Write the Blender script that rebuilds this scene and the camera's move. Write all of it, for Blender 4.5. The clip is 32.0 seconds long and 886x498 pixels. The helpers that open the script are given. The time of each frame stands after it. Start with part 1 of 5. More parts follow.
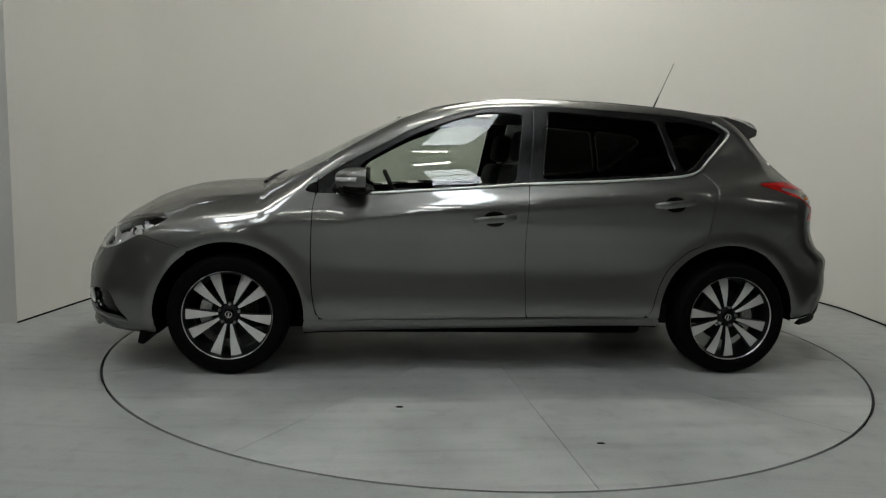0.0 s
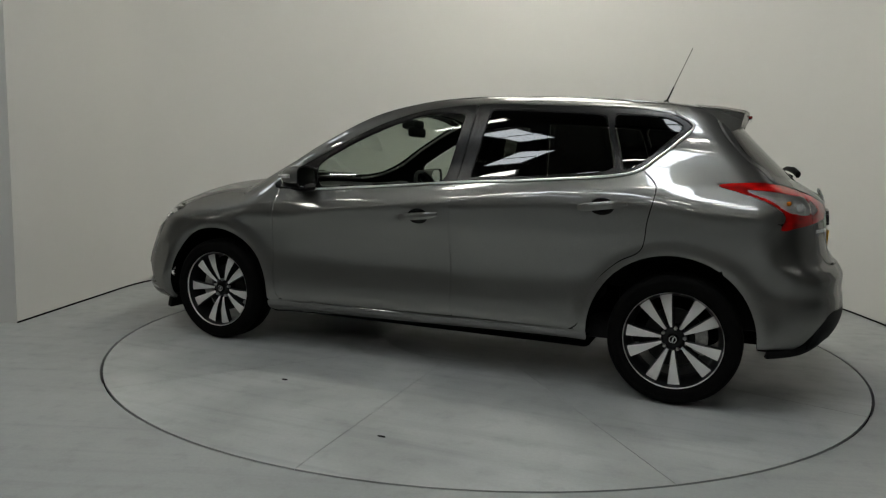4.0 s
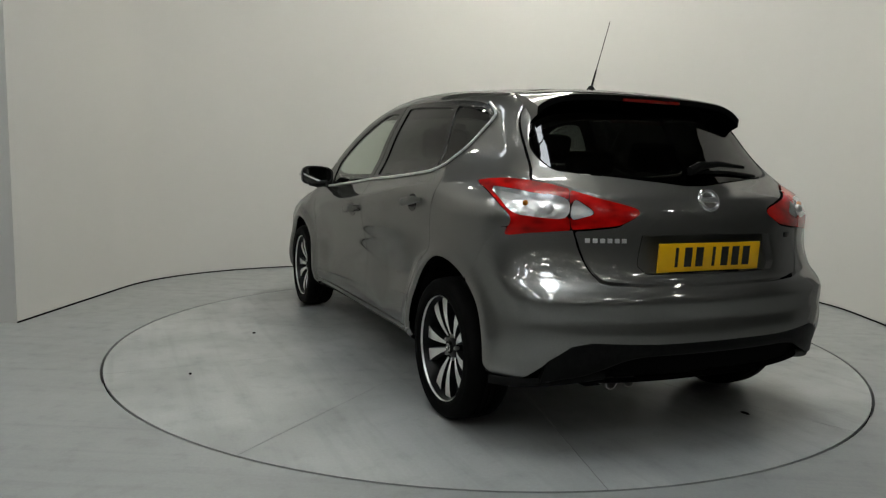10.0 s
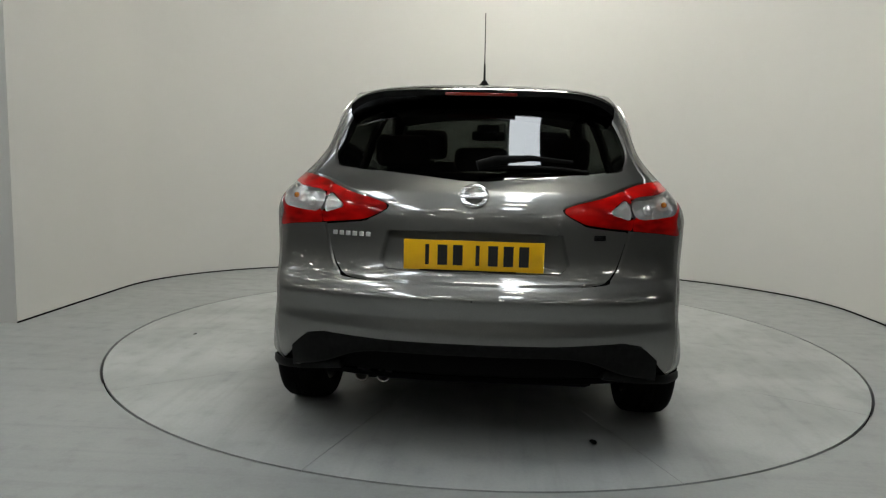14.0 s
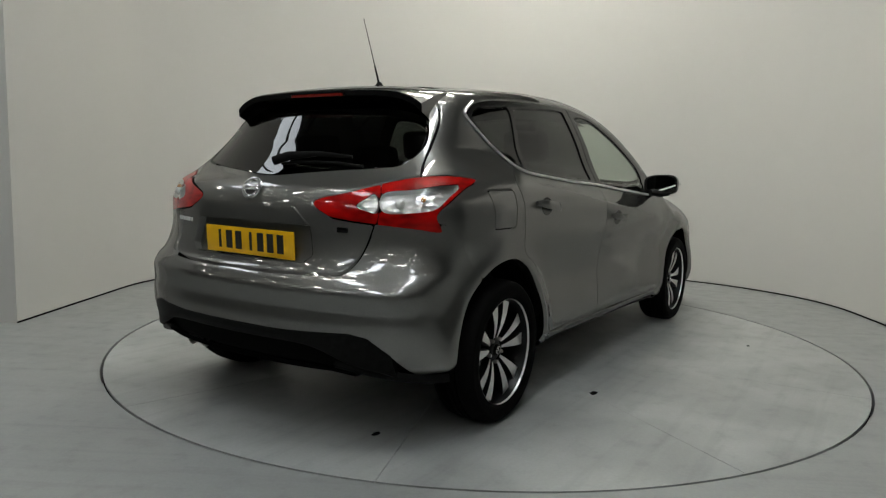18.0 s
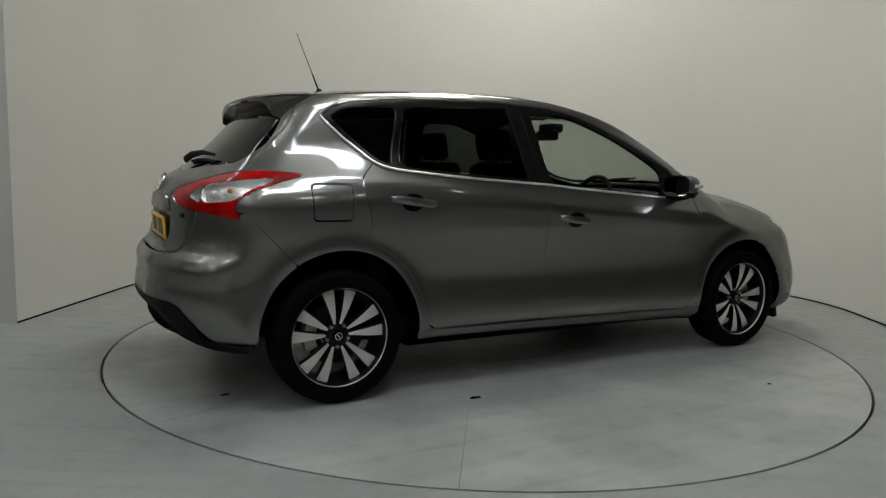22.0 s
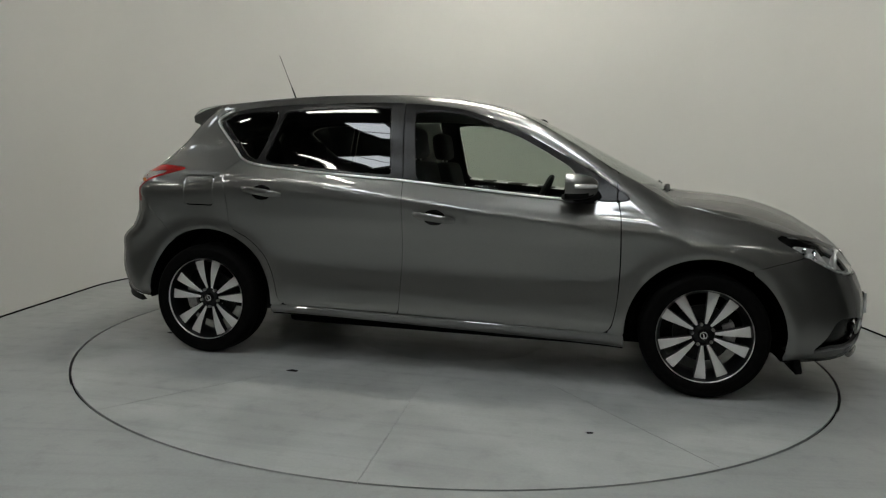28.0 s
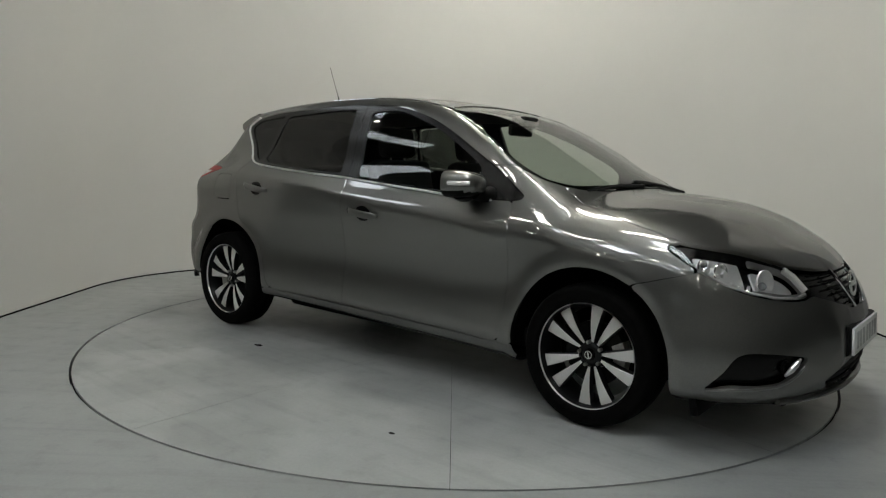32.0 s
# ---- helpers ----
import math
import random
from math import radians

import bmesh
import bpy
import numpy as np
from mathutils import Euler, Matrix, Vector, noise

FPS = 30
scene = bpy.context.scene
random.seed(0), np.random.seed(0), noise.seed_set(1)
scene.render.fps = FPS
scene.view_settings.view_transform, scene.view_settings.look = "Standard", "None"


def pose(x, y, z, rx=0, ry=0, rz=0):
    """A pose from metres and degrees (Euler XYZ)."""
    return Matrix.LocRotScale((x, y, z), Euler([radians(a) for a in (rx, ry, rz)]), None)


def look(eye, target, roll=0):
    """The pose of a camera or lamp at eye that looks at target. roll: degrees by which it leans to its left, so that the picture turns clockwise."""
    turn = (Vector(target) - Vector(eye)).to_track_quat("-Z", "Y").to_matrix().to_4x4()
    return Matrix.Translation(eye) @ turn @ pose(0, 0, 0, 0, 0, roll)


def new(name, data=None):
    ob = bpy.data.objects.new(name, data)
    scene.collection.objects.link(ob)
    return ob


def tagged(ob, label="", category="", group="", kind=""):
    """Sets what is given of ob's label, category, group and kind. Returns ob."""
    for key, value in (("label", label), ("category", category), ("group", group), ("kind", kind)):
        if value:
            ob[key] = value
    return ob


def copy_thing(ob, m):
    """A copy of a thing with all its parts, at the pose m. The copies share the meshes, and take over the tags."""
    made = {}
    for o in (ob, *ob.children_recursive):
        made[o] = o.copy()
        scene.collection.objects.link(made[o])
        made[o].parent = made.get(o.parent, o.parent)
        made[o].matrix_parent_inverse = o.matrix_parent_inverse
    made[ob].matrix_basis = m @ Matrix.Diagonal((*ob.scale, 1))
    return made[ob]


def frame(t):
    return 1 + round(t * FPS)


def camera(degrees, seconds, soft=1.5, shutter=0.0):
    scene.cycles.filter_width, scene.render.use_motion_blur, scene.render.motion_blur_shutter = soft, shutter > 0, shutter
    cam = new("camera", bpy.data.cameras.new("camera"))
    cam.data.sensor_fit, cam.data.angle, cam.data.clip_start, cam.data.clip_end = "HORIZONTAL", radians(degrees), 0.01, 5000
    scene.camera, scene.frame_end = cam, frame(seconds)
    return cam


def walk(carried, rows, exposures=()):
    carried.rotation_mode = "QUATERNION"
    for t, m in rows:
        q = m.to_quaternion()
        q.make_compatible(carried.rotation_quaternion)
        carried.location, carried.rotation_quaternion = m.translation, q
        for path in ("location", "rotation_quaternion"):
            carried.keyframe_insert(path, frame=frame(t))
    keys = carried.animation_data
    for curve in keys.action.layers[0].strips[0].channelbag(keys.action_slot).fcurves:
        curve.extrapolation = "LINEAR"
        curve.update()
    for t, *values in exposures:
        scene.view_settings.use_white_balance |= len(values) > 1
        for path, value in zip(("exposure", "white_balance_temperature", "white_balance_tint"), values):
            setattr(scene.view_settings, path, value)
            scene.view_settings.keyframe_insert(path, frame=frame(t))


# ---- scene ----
# Plan: the turntable's centre is the origin, its ring lies in the floor; the alcove's curved wall opens towards -y,
# where the camera stands on a tripod. The car turns clockwise with the table, about 7.1 degrees a second.
from math import cos, sin, pi

cam = camera(64.34, 32.0, soft=1.25)
EYE = (0.0, -4.532, 1.099)


def aim(yaw, pitch, roll):
    """A camera pose: yaw to the right of +y, pitch downwards, roll, in degrees."""
    a, b = radians(yaw), radians(pitch)
    ahead = Vector((sin(a) * cos(b), cos(a) * cos(b), -sin(b)))
    return look(EYE, Vector(EYE) + ahead, roll)


def pan(k):
    return aim(-3.07 + 2.055 * k, 6.61 + 0.015 * k, 1.457 + 0.289 * k)


EXPOSURE = [(0.0, -0.15), (6.0, -0.25), (8.0, -0.15), (10.0, 0.05), (13.0, 0.20), (17.0, -0.03), (19.0, -0.03), (22.0, -0.2), (25.0, -0.12), (28.0, -0.15), (32.0, -0.12)]
walk(cam, [(0.0, pan(0)), (24.6, pan(0)), (24.9, pan(0.05)), (25.2, pan(0.09)), (25.3, pan(0.18)), (25.4, pan(0.54)),
           (25.5, pan(0.79)), (25.6, pan(0.93)), (25.75, pan(1)), (26.0, pan(1)), (32.0, pan(1))],
     exposures=EXPOSURE)

# heading of the car in degrees, second by second where the motor's speed wavers
TURN = [(0.0, 188.42), (2.0, 174.25), (3.5, 163.57), (6.0, 145.72), (8.0, 131.50), (10.0, 117.22), (12.0, 102.94), (14.0, 88.75),
        (16.5, 70.80), (18.0, 60.08), (20.0, 46.02), (22.0, 31.72), (24.0, 17.65), (25.0, 10.40), (27.5, -7.72), (29.0, -17.95),
        (30.0, -24.60), (31.0, -31.50), (32.0, -38.80)]
CAR_AT = (0.079, -0.017)   # the car stands a little off the table's centre

# ---- light ----
world = bpy.data.worlds.new("world")
world.use_nodes = True
scene.world = world
sky = world.node_tree.nodes.new("ShaderNodeTexSky")
sky.sky_type, sky.sun_disc = "NISHITA", False
sky.sun_elevation, sky.sun_rotation = radians(40), radians(160)
world.node_tree.links.new(sky.outputs[0], world.node_tree.nodes["Background"].inputs[0])
world.node_tree.nodes["Background"].inputs[1].default_value = 0.1


# ---- materials ----
def material(name, colour, rough=0.5, metal=0.0, coat=0.0, emit=0.0, trans=0.0, ior=1.45, spec=0.5):
    m = bpy.data.materials.new(name)
    m.use_nodes = True
    b = m.node_tree.nodes["Principled BSDF"]
    b.inputs["Base Color"].default_value = (*colour, 1)
    b.inputs["Roughness"].default_value = rough
    b.inputs["Metallic"].default_value = metal
    b.inputs["Coat Weight"].default_value = coat
    b.inputs["Coat Roughness"].default_value = 0.015
    b.inputs["Transmission Weight"].default_value = trans
    b.inputs["IOR"].default_value = ior
    b.inputs["Specular IOR Level"].default_value = spec
    if emit:
        b.inputs["Emission Color"].default_value = (*colour, 1)
        b.inputs["Emission Strength"].default_value = emit
    return m


def nodes(m, kind, **inputs):
    n = m.node_tree.nodes.new(kind)
    for key, value in inputs.items():
        n.inputs[key.replace("_", " ")].default_value = value
    return n


def link(m, a, b):
    m.node_tree.links.new(a, b)


def vary(m, low, high, scale, detail=4.0, where="Object", stretch=(1, 1, 1), rough=None, bump=0.0, fine=60.0):
    """Colour from low to high by noise at one scale, fine grain at another, with some relief."""
    b = m.node_tree.nodes["Principled BSDF"]
    tc = nodes(m, "ShaderNodeTexCoord")
    mp = nodes(m, "ShaderNodeMapping", Scale=stretch)
    link(m, tc.outputs[where], mp.inputs["Vector"])
    big = nodes(m, "ShaderNodeTexNoise", Scale=scale, Detail=detail, Roughness=0.6)
    link(m, mp.outputs[0], big.inputs["Vector"])
    ramp = nodes(m, "ShaderNodeValToRGB")
    ramp.color_ramp.elements[0].position, ramp.color_ramp.elements[1].position = 0.3, 0.7
    ramp.color_ramp.elements[0].color, ramp.color_ramp.elements[1].color = (*low, 1), (*high, 1)
    link(m, big.outputs["Fac"], ramp.inputs["Fac"])
    link(m, ramp.outputs[0], b.inputs["Base Color"])
    small = nodes(m, "ShaderNodeTexNoise", Scale=fine, Detail=3.0)
    link(m, mp.outputs[0], small.inputs["Vector"])
    if rough:
        mr = nodes(m, "ShaderNodeMapRange", To_Min=rough[0], To_Max=rough[1])
        link(m, big.outputs["Fac"], mr.inputs["Value"])
        link(m, mr.outputs[0], b.inputs["Roughness"])
    if bump:
        bp = nodes(m, "ShaderNodeBump", Strength=bump, Distance=0.002)
        link(m, small.outputs["Fac"], bp.inputs["Height"])
        link(m, bp.outputs[0], b.inputs["Normal"])
    return m


def clear_coat(m, under, straight):
    """A mirror-smooth lacquer over a shader, its gloss growing at a slant."""
    lw = nodes(m, "ShaderNodeLayerWeight", Blend=0.5)
    power = nodes(m, "ShaderNodeMath")
    power.operation = "POWER"
    power.inputs[1].default_value = 5.0
    link(m, lw.outputs["Facing"], power.inputs[0])
    share = nodes(m, "ShaderNodeMapRange", To_Min=straight, To_Max=0.75)
    link(m, power.outputs[0], share.inputs["Value"])
    shine = nodes(m, "ShaderNodeBsdfGlossy", Roughness=0.055, Color=(1, 1, 1, 1))
    mix = nodes(m, "ShaderNodeMixShader")
    link(m, share.outputs[0], mix.inputs[0])
    link(m, under.outputs[0], mix.inputs[1])
    link(m, shine.outputs[0], mix.inputs[2])
    link(m, mix.outputs[0], m.node_tree.nodes["Material Output"].inputs["Surface"])


def car_paint():
    """Metallic grey with flakes under clear coat."""
    # the flakes lie flat and go dark at a slant
    m = material("grey_metallic_paint", (0.178, 0.178, 0.167), 0.38, 0.88)
    b = m.node_tree.nodes["Principled BSDF"]
    tc = nodes(m, "ShaderNodeTexCoord")
    b.inputs["Specular Tint"].default_value = (0.08, 0.08, 0.08, 1)
    v = nodes(m, "ShaderNodeTexVoronoi", Scale=900.0)
    link(m, tc.outputs["Object"], v.inputs["Vector"])
    ramp = nodes(m, "ShaderNodeMapRange", To_Min=0.82, To_Max=1.18)
    sep = nodes(m, "ShaderNodeSeparateColor")
    link(m, v.outputs["Color"], sep.inputs[0])
    link(m, sep.outputs[0], ramp.inputs["Value"])
    mix = nodes(m, "ShaderNodeVectorMath")
    mix.operation = "SCALE"
    mix.inputs[0].default_value = (0.178, 0.178, 0.167)
    link(m, ramp.outputs[0], mix.inputs["Scale"])
    link(m, mix.outputs[0], b.inputs["Base Color"])
    clear_coat(m, b, 0.11)
    return m


PAINT = car_paint()
BLACK_TRIM = vary(material("black_plastic", (0.006, 0.006, 0.006), 0.5, spec=0.08), (0.004, 0.004, 0.004), (0.008, 0.008, 0.008), 40, rough=(0.4, 0.6), bump=0.1, fine=400)
GLOSS_BLACK = material("gloss_black", (0.003, 0.003, 0.003), 0.2, spec=0.3)
SATIN_PILLAR = material("satin_pillar_film", (0.006, 0.006, 0.006), 0.26, spec=0.35)
CHROME = material("chrome", (0.78, 0.78, 0.77), 0.08, 1.0)
EMBLEM_SILVER = material("satin_silver", (0.80, 0.80, 0.79), 0.22, 0.85)
CHROME_SOFT = material("bright_reflector", (0.85, 0.85, 0.84), 0.30, 0.75)
RUBBER = vary(material("tyre_rubber", (0.003, 0.003, 0.003), 0.65, spec=0.05), (0.0022, 0.0022, 0.0022), (0.0045, 0.0044, 0.0042), 30, rough=(0.6, 0.85), bump=0.2, fine=300)
ALLOY = vary(material("machined_alloy", (0.8, 0.79, 0.77), 0.3, 0.6), (0.76, 0.75, 0.73), (0.84, 0.83, 0.81), 12, rough=(0.26, 0.40), fine=200)
RIM_BLACK = material("black_rim_paint", (0.004, 0.004, 0.0045), 0.3, spec=0.3)
# near-black: oil, joints and trim, plus deep shade put into hollows and underside
DARK = material("black_and_shade", (0.003, 0.003, 0.003), 0.9, spec=0.05)


def glass(name, tint, rough=0.0):
    """A thin pane: mostly lets light straight through, with gloss by the angle."""
    m = bpy.data.materials.new(name)
    m.use_nodes = True
    nt = m.node_tree
    nt.nodes.remove(nt.nodes["Principled BSDF"])
    clear = nodes(m, "ShaderNodeBsdfTransparent", Color=(*tint, 1))
    shine = nodes(m, "ShaderNodeBsdfGlossy", Roughness=rough, Color=(1, 1, 1, 1))
    lw = nodes(m, "ShaderNodeLayerWeight", Blend=0.5)
    power = nodes(m, "ShaderNodeMath")
    power.operation = "POWER"
    power.inputs[1].default_value = 6.3
    link(m, lw.outputs["Facing"], power.inputs[0])
    fr = nodes(m, "ShaderNodeMapRange", To_Min=0.045, To_Max=0.95)
    link(m, power.outputs[0], fr.inputs["Value"])
    mix = nodes(m, "ShaderNodeMixShader")
    link(m, fr.outputs[0], mix.inputs[0])
    link(m, clear.outputs[0], mix.inputs[1])
    link(m, shine.outputs[0], mix.inputs[2])
    link(m, mix.outputs[0], nt.nodes["Material Output"].inputs["Surface"])
    return m


CLEAR_GLASS = glass("clear_glass", (0.70, 0.75, 0.70))
PRIVACY_GLASS = glass("privacy_glass", (0.05, 0.054, 0.05))
LAMP_GLASS = glass("lamp_glass", (0.92, 0.92, 0.92))
RED_LENS = vary(material("red_lens", (0.45, 0.005, 0.004), 0.3, spec=0.1), (0.20, 0.0015, 0.0012), (0.50, 0.004, 0.003), 13, 1.0, stretch=(1, 1, 2.2))


def facets(name, colour, scale):
    """Pressed reflector: bright metal in small flat cells."""
    m = material(name, colour, 0.28, 0.7)
    b = m.node_tree.nodes["Principled BSDF"]
    tc = nodes(m, "ShaderNodeTexCoord")
    mp = nodes(m, "ShaderNodeMapping", Scale=(1, 1, 1.6))
    link(m, tc.outputs["Object"], mp.inputs["Vector"])
    v = nodes(m, "ShaderNodeTexVoronoi", Scale=scale)
    link(m, mp.outputs[0], v.inputs["Vector"])
    bp = nodes(m, "ShaderNodeBump", Strength=0.5, Distance=0.012)
    link(m, v.outputs["Distance"], bp.inputs["Height"])
    link(m, bp.outputs[0], b.inputs["Normal"])
    return m


clear_coat(RED_LENS, RED_LENS.node_tree.nodes["Principled BSDF"], 0.04)
FACETS = facets("facetted_reflector", (0.90, 0.90, 0.89), 26.0)
AMBER = material("amber_bulb", (0.55, 0.17, 0.01), 0.1, 0, 1.0)
CABIN = vary(material("dark_cabin_plastic", (0.01, 0.01, 0.01), 0.7, spec=0.15), (0.007, 0.007, 0.007), (0.013, 0.013, 0.013), 20, rough=(0.6, 0.8))
FABRIC = vary(material("dark_seat_fabric", (0.02, 0.02, 0.02), 0.9), (0.007, 0.007, 0.0075), (0.013, 0.013, 0.0135), 120, bump=0.3, fine=500)
HEADLINER = vary(material("grey_headliner", (0.25, 0.25, 0.24), 0.9), (0.23, 0.23, 0.22), (0.27, 0.27, 0.26), 60)
MIRROR = material("mirror_glass", (0.9, 0.9, 0.9), 0.02, 1.0)
LAMP_WHITE = material("indicator_lens", (0.75, 0.75, 0.73), 0.15, 0.4, 1.0)
RED_DIM = material("dim_red_lens", (0.16, 0.008, 0.006), 0.15, 0, 1.0)
PLATE_WHITE = vary(material("white_plate", (0.75, 0.75, 0.73), 0.3), (0.72, 0.72, 0.70), (0.77, 0.77, 0.75), 15)
PLATE_YELLOW = vary(material("yellow_plate", (0.85, 0.48, 0.01), 0.3), (0.82, 0.45, 0.008), (0.88, 0.50, 0.012), 15)
PLATE_FADED = material("washed_out_ink", (0.42, 0.42, 0.41), 0.4)
PLATE_INK = material("plate_ink", (0.012, 0.012, 0.012), 0.4)
STEEL = vary(material("dull_steel", (0.45, 0.44, 0.42), 0.35, 1.0), (0.40, 0.39, 0.37), (0.5, 0.49, 0.47), 40, rough=(0.3, 0.5))
STEEL_DARK = vary(material("brake_iron", (0.02, 0.02, 0.019), 0.5, 0.8), (0.012, 0.012, 0.011), (0.026, 0.025, 0.024), 40, rough=(0.4, 0.6))
CALIPER = vary(material("cast_caliper", (0.42, 0.41, 0.39), 0.4, 0.7), (0.30, 0.29, 0.28), (0.5, 0.49, 0.47), 50, rough=(0.3, 0.5))
LENS_BALL = material("projector_glass", (0.7, 0.72, 0.75), 0.03, 0.6, 1.0)
LAMP_SILVER = material("grey_lamp_bezel", (0.22, 0.22, 0.215), 0.32, 0.6)


# ---- building ----
def link_mesh(name, verts, faces, mat, parent=None, label="", smooth=True, normals=None):
    me = bpy.data.meshes.new(name)
    me.from_pydata(verts, [], faces)
    me.materials.append(mat)
    if smooth:
        me.shade_smooth()
    if normals is not None:
        me.normals_split_custom_set_from_vertices(normals)
    ob = new(name, me)
    if parent is not None:
        ob.parent = parent
    if label:
        tagged(ob, label)
    return ob


def part(name, bm, mat, parent=None, label="", smooth=40):
    bmesh.ops.recalc_face_normals(bm, faces=bm.faces)
    me = bpy.data.meshes.new(name)
    bm.to_mesh(me)
    bm.free()
    me.materials.append(mat)
    if smooth:
        me.shade_smooth()
        me.set_sharp_from_angle(angle=radians(smooth))
    ob = new(name, me)
    if parent is not None:
        ob.parent = parent
    if label:
        tagged(ob, label)
    return ob


def box(bm, size, at, bevel=0.0, turn=None, segments=2):
    made = bmesh.ops.create_cube(bm, size=1.0, matrix=Matrix.Diagonal((*size, 1)))["verts"]
    if bevel:
        edges = list({e for v in made for e in v.link_edges})
        out = bmesh.ops.bevel(bm, geom=edges, offset=bevel, segments=segments, affect="EDGES", profile=0.5)
        made = list({v for f in out["faces"] for v in f.verts} | {v for v in made if v.is_valid})
    m = Matrix.Translation(at) @ (turn.to_4x4() if turn else Matrix())
    bmesh.ops.transform(bm, matrix=m, verts=made)
    return made


def lathe(bm, profile, steps=64, m=Matrix(), closed=False):
    """Turn (radius, height) pairs round z."""
    rings = []
    for r, z in profile:
        rings.append([bm.verts.new(m @ Vector((r * cos(2 * pi * i / steps), r * sin(2 * pi * i / steps), z))) for i in range(steps)])
    if closed:
        rings.append(rings[0])
    for a, b in zip(rings, rings[1:]):
        for i in range(steps):
            j = (i + 1) % steps
            bm.faces.new((a[i], a[j], b[j], b[i]))
    return rings


def prism(bm, outline, z0, z1, m=Matrix()):
    low = [bm.verts.new(m @ Vector((x, y, z0))) for x, y in outline]
    top = [bm.verts.new(m @ Vector((x, y, z1))) for x, y in outline]
    n = len(outline)
    bm.faces.new(low[::-1])
    bm.faces.new(top)
    for i in range(n):
        j = (i + 1) % n
        bm.faces.new((low[i], low[j], top[j], top[i]))


def tube(bm, points, radius, steps=8, flat=1.0):
    """A round bar along points; radius may be a list."""
    pts = [Vector(p) for p in points]
    rs = radius if isinstance(radius, (list, tuple)) else [radius] * len(pts)
    rings = []
    for i, p in enumerate(pts):
        d = (pts[min(i + 1, len(pts) - 1)] - pts[max(i - 1, 0)]).normalized()
        a = d.cross(Vector((0, 0, 1)) if abs(d.z) < 0.9 else Vector((1, 0, 0))).normalized()
        b = a.cross(d)
        rings.append([bm.verts.new(p + rs[i] * (cos(2 * pi * k / steps) * a * flat + sin(2 * pi * k / steps) * b)) for k in range(steps)])
    for r, s in zip(rings, rings[1:]):
        for k in range(steps):
            j = (k + 1) % steps
            bm.faces.new((r[k], r[j], s[j], s[k]))
    bm.faces.new(rings[0][::-1])
    bm.faces.new(rings[-1])


def curve(points, n=12, closed=False):
    """A smooth line through 2D points (centripetal enough for panel outlines)."""
    p = np.array(points, float)
    out = []
    m = len(p)
    for i in range(m if closed else m - 1):
        a, b, c, d = (p[(i + k) % m] if closed else p[min(max(i + k, 0), m - 1)] for k in (-1, 0, 1, 2))
        for t in np.linspace(0, 1, n, endpoint=False):
            out.append(0.5 * (2 * b + (c - a) * t + (2 * a - 5 * b + 4 * c - d) * t * t + (3 * b - a - 3 * c + d) * t ** 3))
    if not closed:
        out.append(p[-1])
    return np.array(out)


# ---- the car's body as a surface ----
def spline(xs, ys):
    """A monotone cubic through the pairs, as a function of arrays."""
    x, y = np.array(xs, float), np.array(ys, float)
    h, d = np.diff(x), np.diff(y) / np.diff(x)
    m = np.zeros_like(y)
    w1, w2 = 2 * h[1:] + h[:-1], h[1:] + 2 * h[:-1]
    same = d[:-1] * d[1:] > 0
    m[1:-1][same] = ((w1 + w2)[same]) / (w1 / np.where(d[:-1] == 0, 1, d[:-1]) + w2 / np.where(d[1:] == 0, 1, d[1:]))[same]
    m[0], m[-1] = d[0], d[-1]

    def at(q):
        q = np.clip(q, x[0], x[-1])
        i = np.clip(np.searchsorted(x, q) - 1, 0, len(h) - 1)
        t = (q - x[i]) / h[i]
        return ((1 + 2 * t) * (1 - t) ** 2 * y[i] + t * (1 - t) ** 2 * h[i] * m[i]
                + t * t * (3 - 2 * t) * y[i + 1] + t * t * (t - 1) * h[i] * m[i + 1])
    return at


WHEELS = 1.35      # half the wheelbase
